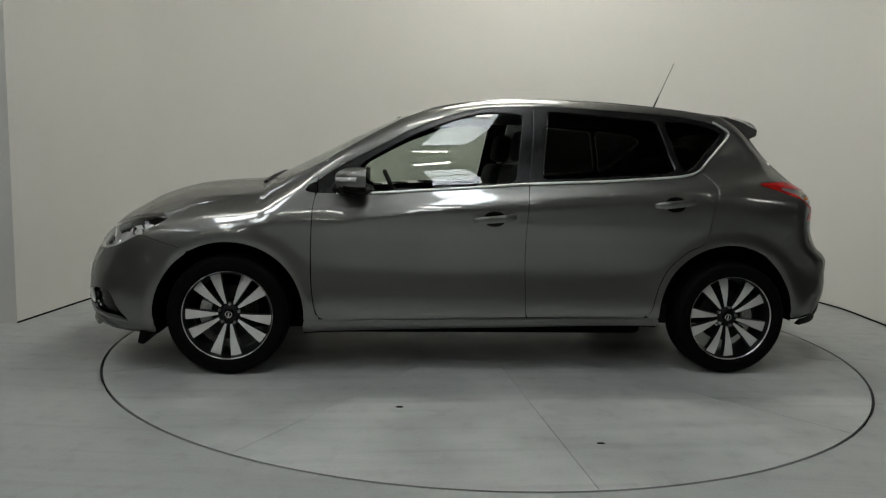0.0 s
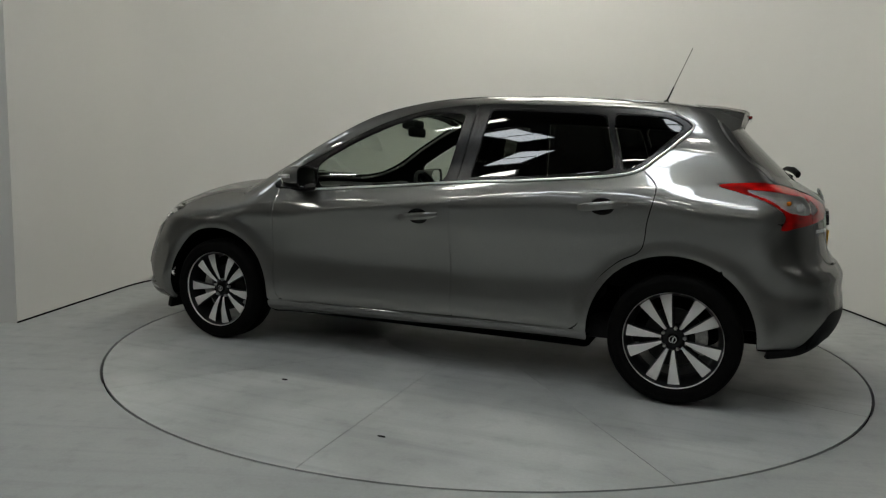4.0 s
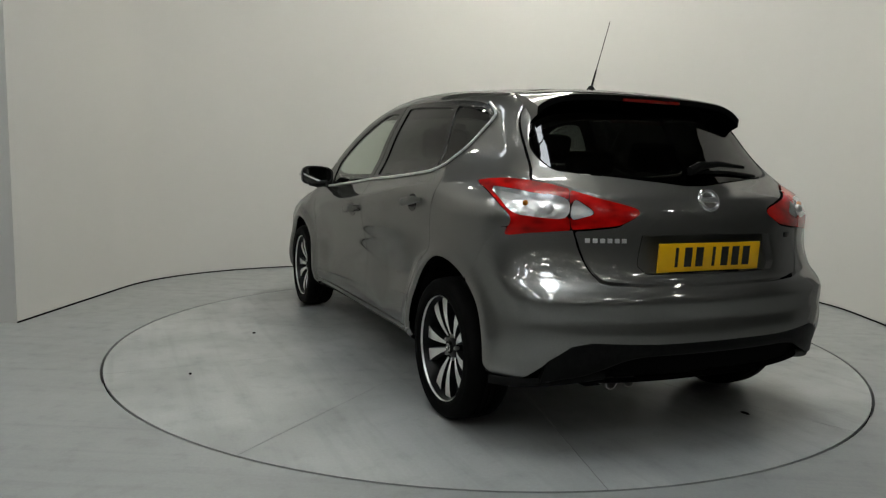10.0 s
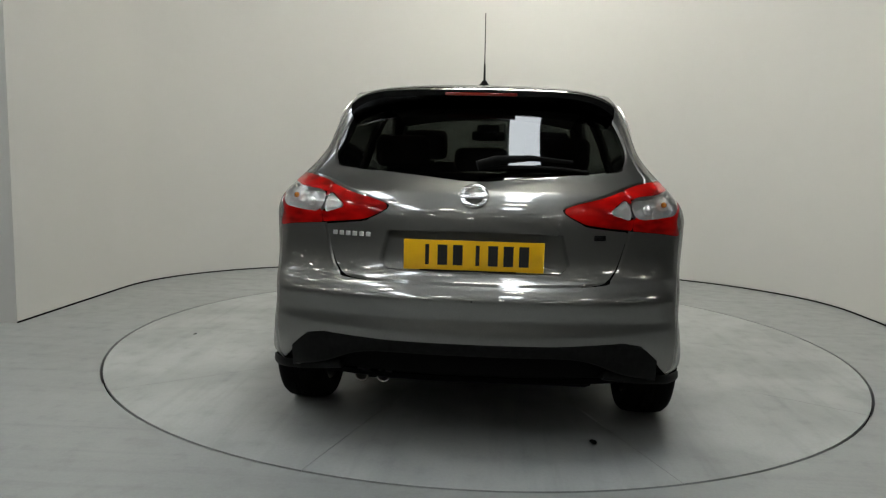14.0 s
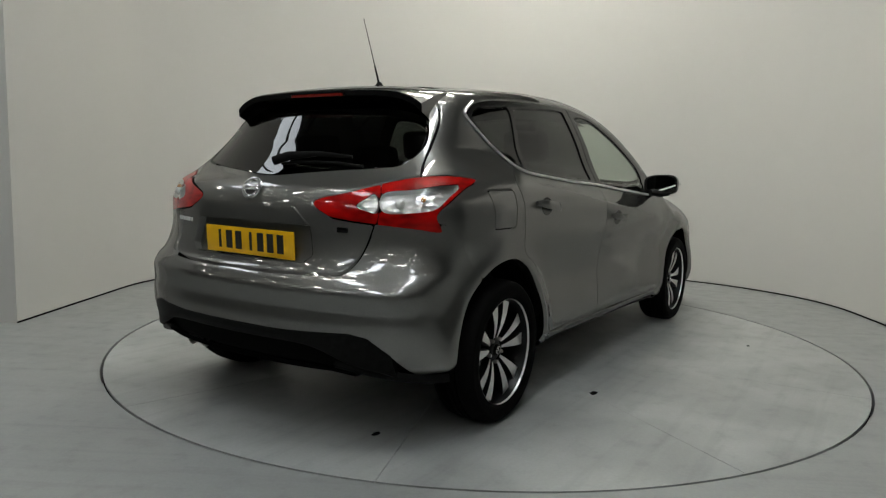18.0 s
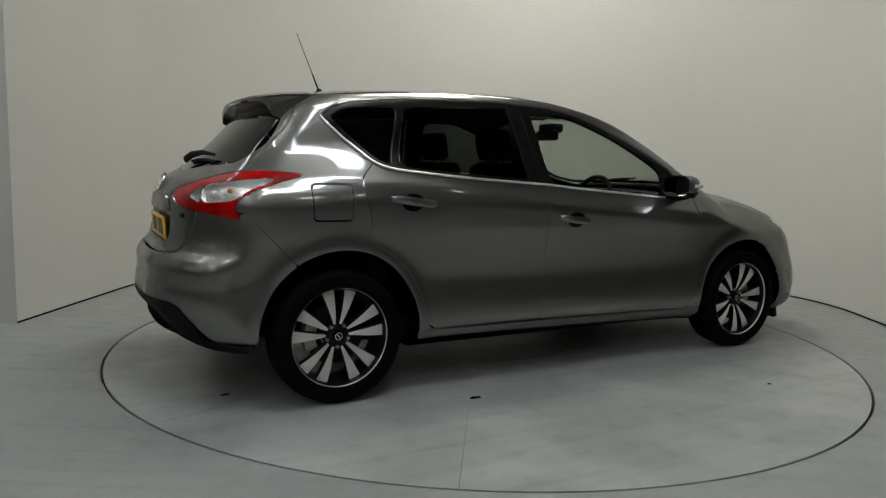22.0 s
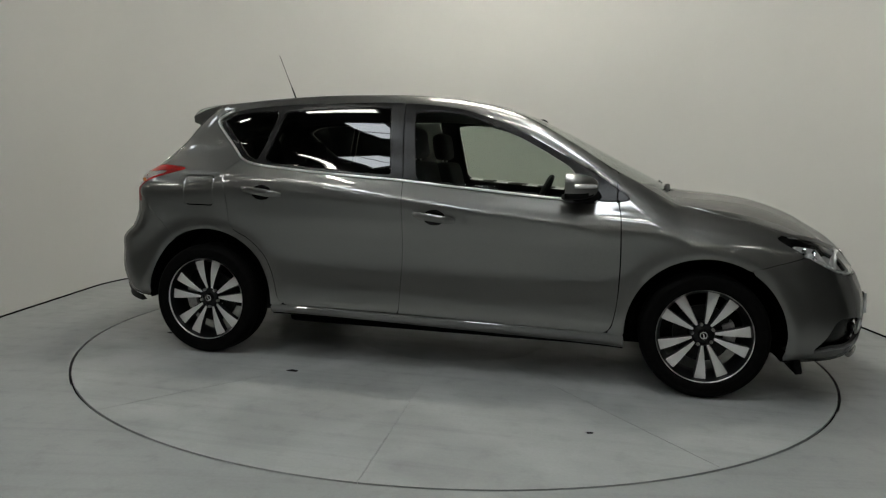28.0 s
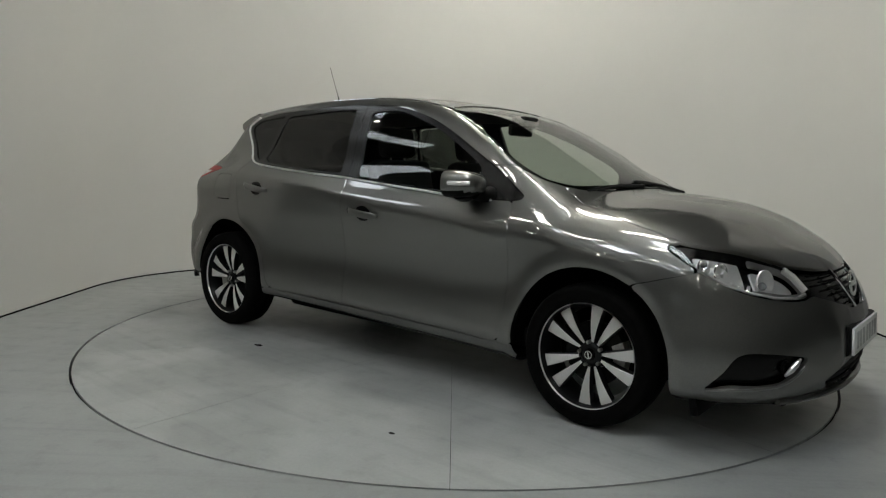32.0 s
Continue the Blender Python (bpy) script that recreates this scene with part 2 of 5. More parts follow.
# half width seen from above, belt height, roof line, crown, nose and tail lines, insets of the flanks
LINES = {
    "plan": ([-2.4, -2.15, -1.95, -1.7, -1.35, -0.9, 0.0, 0.9, 1.35, 1.7, 1.95, 2.2, 2.4],
          [0.732, 0.778, 0.808, 0.842, 0.863, 0.865, 0.868, 0.87, 0.885, 0.872, 0.836, 0.76, 0.692]),
    "belt": ([-2.2, -1.5, -1.15, -0.8, -0.2, 0.4, 0.85, 1.3, 2.2],
          [1.0343, 1.0446, 1.0746, 1.0613, 1.0147, 0.9777, 0.9466, 0.905, 0.8349]),
    "crown": ([-2.3, -1.8, -1.6, -1.28, -0.93, -0.6, -0.3, -0.05, 0.2, 0.38, 0.64, 0.85, 1.15, 1.21, 1.3, 1.45, 1.6, 1.8, 1.95, 2.08, 2.17, 2.3],
          [1.3559, 1.4149, 1.4339, 1.4782, 1.5072, 1.5184, 1.5193, 1.5077, 1.4731, 1.4279, 1.3149, 1.2092, 1.0572, 1.0251, 1.0077, 0.9974, 0.9804, 0.9253, 0.8467, 0.769, 0.7074, 0.5501]),
    "drop": ([-2.3, -1.3, -0.3, 0.4, 1.1, 1.3, 1.7, 2.1, 2.3],
          [0.0689, 0.0655, 0.0446, 0.0507, 0.0845, 0.0763, 0.1039, 0.1201, 0.112]),
    "nose": ([0.1, 0.2, 0.3, 0.4, 0.5, 0.6, 0.68, 0.74, 0.85, 1.2],
          [2.14, 2.198, 2.24, 2.25, 2.243, 2.222, 2.203, 2.183, 2.17, 2.143]),
    "nose_round": ([0.2, 0.4, 0.6, 0.8],
          [0.2598, 0.2643, 0.2896, 0.2745]),
    "tail": ([0.1, 0.25, 0.33, 0.45, 0.50, 0.555, 0.615, 0.66, 0.7, 0.8, 0.92, 1.0, 1.06, 1.2, 1.36, 1.6],
          [-2.0, -2.062, -2.092, -2.128, -2.125, -2.116, -2.117, -2.098, -2.062, -2.036, -2.022, -1.985, -1.895, -1.742, -1.59, -1.374]),
    "tail_round": ([0.2, 0.4, 0.6, 0.8, 1.0, 1.2, 1.4],
          [0.19, 0.1814, 0.1624, 0.1953, 0.1792, 0.2038, 0.1703]),
    "lower": ([0.15, 0.2, 0.27, 0.36, 0.45, 0.58, 0.7, 0.82, 0.92, 1.2],
          [0.14, 0.085, 0.026, 0.008, 0.012, 0.023, 0.017, 0.004, 0.0, 0.0]),
    "upper": ([-0.6, -0.14, -0.085, -0.03, 0.0, 0.1, 0.25, 0.42, 0.55, 0.8],
          [0.0, 0.004, 0.017, 0.044, 0.059, 0.109, 0.166, 0.254, 0.339, 0.516]),
    "taper": ([-2.1, -1.35, -0.8, 0.0, 1.0],
          [0.113, 0.055, 0.021, 0.0, 0.0]),
    "keel": ([-2.2, -1.9, -1.6, -1.2, -0.5, 0.9, 1.5, 1.9, 2.3],
          [0.3, 0.3, 0.29, 0.256, 0.238, 0.200, 0.190, 0.2, 0.215]),
}


def flare(x, z):
    """The lips round the wheel arches stand a little proud."""
    out = 0
    for c in (WHEELS, -WHEELS):
        r = np.hypot(x - c, z - 0.31)
        out = out + 0.012 * np.exp(-((r - 0.41) / 0.05) ** 2) * (z > 0)
    return out


LINE = {key: spline(*pair) for key, pair in LINES.items()}


crease = spline([-1.7, -1.48, -1.22, -0.8, -0.22, 0.22, 0.55, 0.83, 1.2], [1.045, 1.042, 1.03, 1.0, 0.93, 0.88, 0.84, 0.79, 0.74])


hollow = spline([0.26, 0.34, 0.42, 0.50, 0.60, 0.70, 0.82, 0.9], [0.85, 0.93, 0.98, 1.05, 0.85, 0.45, 0.0, 0.0])


def ease(t):
    t = np.clip(t, 0, 1)
    return t * t * (3 - 2 * t)


def half_width(x, z):
    up = z - LINE["belt"](x)
    fold = ease((1.05 - x) / 0.35) * ease((x + 1.66) / 0.28)
    ridge = np.sqrt((z - crease(x)) ** 2 + 0.007 ** 2) - 0.007
    scallop = 0.024 * ease((1.05 - np.abs(x + 0.03)) / 0.55) * hollow(z)
    return LINE["plan"](x) - LINE["lower"](z) - LINE["upper"](up) - LINE["taper"](x) * ease((up + 0.10) / 0.26) + flare(x, z) - scallop + 0.011 * fold * np.exp(-ridge / 0.05)


def smax(a, b, k):
    h = np.maximum(k - np.abs(a - b), 0) / k
    return np.maximum(a, b) + h * h * k / 4


def body_field(x, y, z):
    """Below 0 inside the body."""
    y = np.abs(y)
    flank = y - half_width(x, z)
    top = (z - LINE["crown"](x) + LINE["drop"](x) * (y / 0.7) ** 2.2) * 0.85
    k = 0.05 + 0.10 * ease((x - 0.75) / 0.65)
    f = smax(flank, top, k)
    front = (x - LINE["nose"](z) + LINE["nose_round"](z) * (y / 0.8) ** 2.3) * 0.9
    f = smax(f, front, 0.16)
    back = (LINE["tail"](z) + LINE["tail_round"](z) * (y / 0.75) ** 2.6 - x) * 0.9
    f = smax(f, back, 0.09)
    return smax(f, LINE["keel"](x) - z, 0.05)


def body_grad(p, e=0.006):
    g = np.empty_like(p)
    for i in range(3):
        d = np.zeros(3)
        d[i] = e
        g[:, i] = body_field(*(p + d).T) - body_field(*(p - d).T)
    return g / np.maximum(np.linalg.norm(g, axis=1), 1e-9)[:, None]


def on_body(start, way, far=1.6):
    """Where rays from inside leave the body."""
    a, b = np.zeros(len(start)), np.full(len(start), far)
    for _ in range(28):
        m = (a + b) / 2
        out = body_field(*(start + m[:, None] * way).T) > 0
        b, a = np.where(out, m, b), np.where(out, a, m)
    return start + a[:, None] * way


def body_grid():
    """The near half (y >= 0) of the body as a fine net of points, rings along a spine with rounded ends."""
    spine, height = 1.15, 0.62
    ahead = [(spine, a) for a in np.linspace(pi / 2, 0.004, 120)]
    mid = [(s, pi / 2) for s in np.linspace(-spine, spine, 190)]
    back = [(-spine, pi - a) for a in np.linspace(0.004, pi / 2, 120)]
    rows = back[:-1] + mid + ahead[1:]
    ang = np.linspace(-pi / 2, pi / 2, 190)
    s = np.array([r[0] for r in rows])[:, None] + 0 * ang
    pol = np.array([r[1] for r in rows])[:, None] + 0 * ang
    a = ang[None, :] + 0 * s
    start = np.stack([s, 0 * s, 0 * s + height], -1).reshape(-1, 3)
    way = np.stack([np.cos(pol), np.sin(pol) * np.cos(a), np.sin(pol) * np.sin(a)], -1).reshape(-1, 3)
    pts = on_body(start, way)
    n, m = s.shape
    i = np.arange(n * m).reshape(n, m)
    q = np.stack([i[:-1, :-1], i[1:, :-1], i[1:, 1:], i[:-1, 1:]], -1).reshape(-1, 4)
    tris = np.concatenate([q[:, [0, 2, 1]], q[:, [0, 3, 2]]])
    return pts, tris


def away(outline, u, v):
    """Signed distance to a closed outline, below 0 inside."""
    p = np.array(outline, float)
    best = np.full(u.shape, 1e9)
    inside = np.zeros(u.shape, bool)
    for (ax, ay), (bx, by) in zip(p, np.roll(p, -1, 0)):
        dx, dy = bx - ax, by - ay
        L = dx * dx + dy * dy
        if L == 0:
            continue
        t = np.clip(((u - ax) * dx + (v - ay) * dy) / L, 0, 1)
        best = np.minimum(best, (u - ax - t * dx) ** 2 + (v - ay - t * dy) ** 2)
        if dy:
            inside ^= ((ay > v) != (by > v)) & (u < (v - ay) * dx / dy + ax)
    return np.where(inside, -1, 1) * np.sqrt(best)


def clip(tris, f):
    """Cut triangles where f < 0. Gives the new triangles as index triples and, for new points, (a, b, share)."""
    inside = f < 0
    count = inside[tris].sum(1)
    keep = [tris[count == 3]]
    extra, made = [], {}
    base = len(f)

    def cut(a, b):
        key = (a, b) if a < b else (b, a)
        if key not in made:
            made[key] = base + len(extra)
            a, b = key
            extra.append((a, b, f[a] / (f[a] - f[b])))
        return made[key]

    more = []
    for a, b, c in tris[(count == 1) | (count == 2)].tolist():
        ia, ib, ic = inside[a], inside[b], inside[c]
        while not (ia and not ic):
            a, b, c, ia, ib, ic = b, c, a, ib, ic, ia
        if ib:
            p, q = cut(b, c), cut(a, c)
            more += [(a, b, p), (a, p, q)]
        else:
            more.append((a, cut(a, b), cut(a, c)))
    if more:
        keep.append(np.array(more))
    return np.concatenate(keep), extra


BODY, BODY_TRIS = body_grid()
bx, by, bz = BODY.T
BODY_NORMAL = body_grad(BODY)

# ---- room ----
WALL_PAINT = vary(material("white_painted_wall", (0.56, 0.553, 0.53), 0.6), (0.55, 0.543, 0.52), (0.575, 0.567, 0.541), 0.7, rough=(0.5, 0.7), bump=0.03, fine=200)
HALL_PAINT = vary(material("dark_hall_cladding", (0.10, 0.10, 0.10), 0.8), (0.035, 0.035, 0.036), (0.06, 0.06, 0.06), 0.5, stretch=(3, 3, 0.3))
CEILING_PAINT = vary(material("dark_roof_lining", (0.10, 0.10, 0.10), 0.8), (0.035, 0.035, 0.035), (0.055, 0.055, 0.055), 0.9)
SKYLIGHT = material("skylight_daylight", (0.86, 0.92, 0.97), 0.5, emit=11.5)
HALL_DAYLIGHT = material("far_skylight_daylight", (0.86, 0.92, 0.97), 0.5, emit=6.0)
HALL_LIGHT = material("small_lamp_diffuser", (1.0, 0.985, 0.885), 0.5, emit=52.0)
TUBE_LIGHT = material("lamp_diffuser", (1.0, 0.985, 0.885), 0.5, emit=31.0)
FRONT_LIGHT = material("bright_lamp_diffuser", (1.0, 0.985, 0.885), 0.5, emit=36.0)
LAMP_BODY = material("white_lamp_housing", (0.7, 0.7, 0.7), 0.5)


def painted_floor(name, tone, turn):
    """Grey floor paint: broad worn patches, dragged streaks two ways and fine grit, half glossy."""
    m = material(name, tone, 0.34)
    b = m.node_tree.nodes["Principled BSDF"]
    tc = nodes(m, "ShaderNodeTexCoord")
    start = nodes(m, "ShaderNodeCombineXYZ", X=tone[0], Y=tone[1], Z=tone[2])
    colour = start.outputs[0]
    layers = ((0, (1, 1, 1), 1.2, 0.30, 0.70, 0.93, 1.06),
              (turn, (0.6, 4.0, 1), 1.1, 0.45, 0.75, 1.02, 0.91),
              (turn + 65, (0.5, 9.0, 1), 1.3, 0.52, 0.80, 1.0, 0.80),
              (0, (1, 1, 1), 9.0, 0.55, 0.85, 1.0, 0.82),
              (0, (1, 1, 1), 70.0, 0.30, 0.70, 0.96, 1.04))
    for angle, stretch, scale, lo, hi, first_tone, last_tone in layers:
        mp = nodes(m, "ShaderNodeMapping", Rotation=(0, 0, radians(angle)), Scale=stretch)
        link(m, tc.outputs["Object"], mp.inputs["Vector"])
        n = nodes(m, "ShaderNodeTexNoise", Scale=scale, Detail=4.0, Roughness=0.55)
        link(m, mp.outputs[0], n.inputs["Vector"])
        r = nodes(m, "ShaderNodeMapRange", From_Min=lo, From_Max=hi, To_Min=first_tone, To_Max=last_tone)
        link(m, n.outputs["Fac"], r.inputs["Value"])
        mul = nodes(m, "ShaderNodeVectorMath")
        mul.operation = "SCALE"
        link(m, colour, mul.inputs[0])
        link(m, r.outputs[0], mul.inputs["Scale"])
        colour = mul.outputs[0]
        if scale == 9.0:
            gloss = nodes(m, "ShaderNodeMapRange", From_Min=0.3, From_Max=0.7, To_Min=0.30, To_Max=0.40)
            link(m, n.outputs["Fac"], gloss.inputs["Value"])
            link(m, gloss.outputs[0], b.inputs["Roughness"])
        if scale == 70.0:
            bp = nodes(m, "ShaderNodeBump", Strength=0.06, Distance=0.002)
            link(m, n.outputs["Fac"], bp.inputs["Height"])
            link(m, bp.outputs[0], b.inputs["Normal"])
    link(m, colour, b.inputs["Base Color"])
    return m


FLOOR_PAINT = painted_floor("grey_painted_concrete", (0.278, 0.290, 0.285), 75)
TABLE_PAINT = painted_floor("grey_painted_steel", (0.312, 0.325, 0.318), 20)
RING = 2.224
ALCOVE, DEEP, ARC_Y, WALL_H, OUT = 3.06, 2.05, 1.30, 3.4, 9.0
HALL_H, HALL_X, HALL_Y0, HALL_Y1 = 5.2, 19.0, -20.0, 8.0   # the hall round the alcove


def build_floor():
    bm = bmesh.new()
    steps = 160
    inner = [bm.verts.new((RING * 1.0025 * cos(2 * pi * i / steps), RING * 1.0025 * sin(2 * pi * i / steps), 0)) for i in range(steps)]
    pit = [bm.verts.new((v.co.x, v.co.y, -0.12)) for v in inner]
    rim = []
    for i in range(steps):
        a = 2 * pi * (i + 0.0) / steps
        d = max(abs(cos(a)), abs(sin(a)))
        rim.append(bm.verts.new((21 * cos(a) / d, 21 * sin(a) / d, 0)))
    for i in range(steps):
        j = (i + 1) % steps
        bm.faces.new((inner[i], inner[j], rim[j], rim[i]))
        bm.faces.new((pit[i], pit[j], inner[j], inner[i]))
    bm.faces.new(pit)
    tagged(part("floor", bm, FLOOR_PAINT, smooth=0), "grey painted concrete studio floor with faint scuffs", "floor", kind="structure")


def alcove_line():
    """The wall's inner face from the near end of one side round to the other."""
    pts = [(-ALCOVE, -0.10), (-ALCOVE, 0.6)]
    pts += [(-ALCOVE * cos(a), ARC_Y + DEEP * sin(a)) for a in np.linspace(0, pi, 49)]
    return pts + [(ALCOVE, 0.6), (ALCOVE, -0.10)]


def build_walls():
    line = alcove_line()
    thick = 0.25
    bm = bmesh.new()
    inner = line
    outer = [(-ALCOVE - thick, -0.10), (-ALCOVE - thick, 0.6)] + [(-(ALCOVE + thick) * cos(a), ARC_Y + (DEEP + thick) * sin(a)) for a in np.linspace(0, pi, 49)] + [(ALCOVE + thick, 0.6), (ALCOVE + thick, -0.10)]
    vi = [[bm.verts.new((x, y, z)) for x, y in inner] for z in (0, WALL_H)]
    vo = [[bm.verts.new((x, y, z)) for x, y in outer] for z in (0, WALL_H)]
    n = len(line)
    for i in range(n - 1):
        bm.faces.new((vi[0][i], vi[0][i + 1], vi[1][i + 1], vi[1][i]))
        bm.faces.new((vo[0][i], vo[0][i + 1], vo[1][i + 1], vo[1][i]))
        bm.faces.new((vi[1][i], vi[1][i + 1], vo[1][i + 1], vo[1][i]))
    for i in (0, n - 1):
        bm.faces.new((vi[0][i], vi[1][i], vo[1][i], vo[0][i]))
    tagged(part("wall_alcove", bm, WALL_PAINT), "curved off-white painted studio wall behind the turntable", "wall", kind="structure")
    for name, sx in (("wall_west", -1), ("wall_east", 1)):
        bm = bmesh.new()
        box(bm, (OUT - ALCOVE - thick, thick, WALL_H), (sx * (OUT + ALCOVE + thick) / 2, -0.10 + thick / 2, WALL_H / 2))
        tagged(part(name, bm, WALL_PAINT, smooth=0), "plain off-white wall beside the alcove", "wall", kind="structure")
    wide, long = 2 * HALL_X, HALL_Y1 - HALL_Y0
    mid = (HALL_Y0 + HALL_Y1) / 2
    for name, size, at in (("wall_hall_west", (0.2, long, HALL_H), (-HALL_X - 0.1, mid, HALL_H / 2)),
                           ("wall_hall_east", (0.2, long, HALL_H), (HALL_X + 0.1, mid, HALL_H / 2)),
                           ("wall_hall_south", (wide, 0.2, HALL_H), (0, HALL_Y0 - 0.1, HALL_H / 2)),
                           ("wall_hall_north", (wide, 0.2, HALL_H), (0, HALL_Y1 + 0.1, HALL_H / 2))):
        bm = bmesh.new()
        box(bm, size, at)
        tagged(part(name, bm, HALL_PAINT, smooth=0), "plain dark cladding that closes the hall", "wall", kind="structure")


def build_seam():
    """A dark line where wall and floor meet."""
    bm = bmesh.new()
    line = alcove_line()
    tube(bm, [(x * 0.998, y - 0.004, 0.004) for x, y in line], 0.007, 6)
    tagged(part("wall_joint", bm, DARK), "dark open joint between wall and floor", "joint", kind="structure")


def build_ceiling():
    bm = bmesh.new()
    box(bm, (2 * HALL_X + 0.4, HALL_Y1 - HALL_Y0 + 0.4, 0.15), (0, (HALL_Y0 + HALL_Y1) / 2, HALL_H + 0.075))
    tagged(part("ceiling", bm, CEILING_PAINT, smooth=0), "dark lined hall roof with skylights and lamps", "ceiling", kind="structure")


def strip_light(x, y, length, turn=0, width=0.11, z=HALL_H - 0.066, glow=TUBE_LIGHT):
    thing = new("strip_light")
    bm = bmesh.new()
    box(bm, (length + 0.06, width + 0.05, 0.06), (0, 0, 0.035), 0.01)
    part("housing", bm, LAMP_BODY, thing)
    bm = bmesh.new()
    box(bm, (length, width, 0.03), (0, 0, -0.012), 0.012)
    part("diffuser", bm, glow, thing, "glowing lamp diffuser")
    if z < HALL_H - 0.2:
        for sx in (-0.4, 0.4):
            bm = bmesh.new()
            tube(bm, [Vector((sx * length, 0, 0.06)), Vector((sx * length, 0, HALL_H - z))], 0.004, 6)
            part("suspension_wire", bm, LAMP_BODY, thing)
    thing.matrix_basis = pose(x, y, z, 0, 0, turn)
    return tagged(thing, "lit white ceiling strip light", "ceiling light", "ceiling strip lights")


def skylight(x, y, w, d, turn=0, glow=SKYLIGHT):
    thing = new("skylight")
    bm = bmesh.new()
    box(bm, (w, d, 0.02), (0, 0, 0))
    part("pane", bm, glow, thing, "daylight skylight pane")
    n = max(2, round(d / 0.62))
    for k in range(n + 1):
        bm = bmesh.new()
        box(bm, (w, 0.045, 0.05), (0, -d / 2 + k * d / n, -0.03))
        part("glazing_bar", bm, CEILING_PAINT, thing)
    thing.matrix_basis = pose(x, y, HALL_H - 0.012, 0, 0, turn)
    return tagged(thing, "bright daylit rooflight with thin glazing bars", "skylight", "rooflights")


build_floor()
build_walls()
build_seam()
build_ceiling()
for x, y, w, d, a in ((0.60, -2.9, 0.60, 3.2, 0), (-4.6, 1.2, 0.8, 1.6, 0), (-2.6, -3.6, 0.65, 1.4, 0), (-6.4, -0.4, 0.8, 1.5, 0), (0.6, -6.6, 0.6, 1.1, 0), (-2.6, -7.2, 0.6, 2.4, 0), (-5.6, -9.0, 0.6, 2.0, 0)):
    skylight(x, y, w, d, a, HALL_DAYLIGHT if x < -4 else SKYLIGHT)
# lamps over the back of the table, then the hall's rows
for x, y, L, w in ((0.35, 2.45, 1.5, 0.28), (0.25, 0.65, 1.5, 0.54)):
    strip_light(x, y, L, 0, w, 4.4)
for x, y in ((0.55, -0.85), (-2.7, -2.3), (0.2, -2.45)):
    strip_light(x, y, 1.2, glow=FRONT_LIGHT)
for x, y in ((-5.2, -2.3), (-5.3, 2.7), (-5.3, 0.4), (-2.7, -5.3), (0.6, -5.2), (-5.4, -5.3), (-1.1, -7.6), (-5.4, -7.6), (-2.7, -9.8), (0.4, -9.8), (-8.0, -3.8), (-8.0, 0.6), (-8.0, -6.4), (-2.7, -13.0), (0.4, -13.0), (-5.4, -13.0), (-11.5, -3.8), (-11.5, -0.6), (-11.5, 2.6), (-15.0, -2.0), (-15.0, -5.5), (-1.1, -16.5), (3.6, -6.2), (3.6, -9.8), (6.8, -7.4), (6.8, -4.0), (3.6, -13.0)):
    strip_light(x, y, 0.52, width=0.10, glow=HALL_LIGHT)

# ---- turntable ----
def chequer(m, period=0.042):
    """Raised tread bars in two directions, lightened for their glints, worn flat in places."""
    b = m.node_tree.nodes["Principled BSDF"]
    tc = nodes(m, "ShaderNodeTexCoord")
    total = None
    for turn in (45, -45):
        mp = nodes(m, "ShaderNodeMapping", Location=(0, 0, 0.5), Rotation=(0, 0, radians(turn)), Scale=(1 / period, 0.45 / period, 1))
        link(m, tc.outputs["Object"], mp.inputs["Vector"])
        v = nodes(m, "ShaderNodeTexChecker", Scale=1.0)
        link(m, mp.outputs[0], v.inputs["Vector"])
        if total is None:
            total = v.outputs["Fac"]
        else:
            mul = nodes(m, "ShaderNodeMath")
            mul.operation = "ADD"
            link(m, total, mul.inputs[0])
            link(m, v.outputs["Fac"], mul.inputs[1])
            total = mul.outputs[0]
    worn = nodes(m, "ShaderNodeTexNoise", Scale=1.6, Detail=2.0)
    link(m, tc.outputs["Object"], worn.inputs["Vector"])
    rg = nodes(m, "ShaderNodeMapRange", From_Min=0.42, From_Max=0.58)
    link(m, worn.outputs["Fac"], rg.inputs["Value"])
    amount = nodes(m, "ShaderNodeMath")
    amount.operation = "MULTIPLY"
    link(m, total, amount.inputs[0])
    link(m, rg.outputs[0], amount.inputs[1])
    bp = nodes(m, "ShaderNodeBump", Strength=0.5, Distance=0.0015)
    link(m, amount.outputs[0], bp.inputs["Height"])
    # glints on the bars are put into the colour as a lighter tone
    bar_glint = nodes(m, "ShaderNodeMapRange", To_Min=0.92, To_Max=1.15)
    link(m, amount.outputs[0], bar_glint.inputs["Value"])
    mul = nodes(m, "ShaderNodeVectorMath")
    mul.operation = "SCALE"
    link(m, b.inputs["Base Color"].links[0].from_socket, mul.inputs[0])
    link(m, bar_glint.outputs[0], mul.inputs["Scale"])
    link(m, mul.outputs[0], b.inputs["Base Color"])
    link(m, bp.outputs[0], b.inputs["Normal"])
    return m


chequer(TABLE_PAINT)
table = new("turntable")
tagged(table, "round grey painted steel turntable flush with the floor", "turntable", kind="structure")


def table_plate(name, r0, r1, a0, a1, low=-0.012, top=0.0):
    bm = bmesh.new()
    n = max(3, int(abs(a1 - a0) / 2))
    arc = [radians(a0 + (a1 - a0) * i / n) for i in range(n + 1)]
    line = [(r1 * cos(a), r1 * sin(a)) for a in arc] + [(r0 * cos(a), r0 * sin(a)) for a in reversed(arc)]
    prism(bm, line, low, top)
    return part(name, bm, TABLE_PAINT, table, smooth=0)


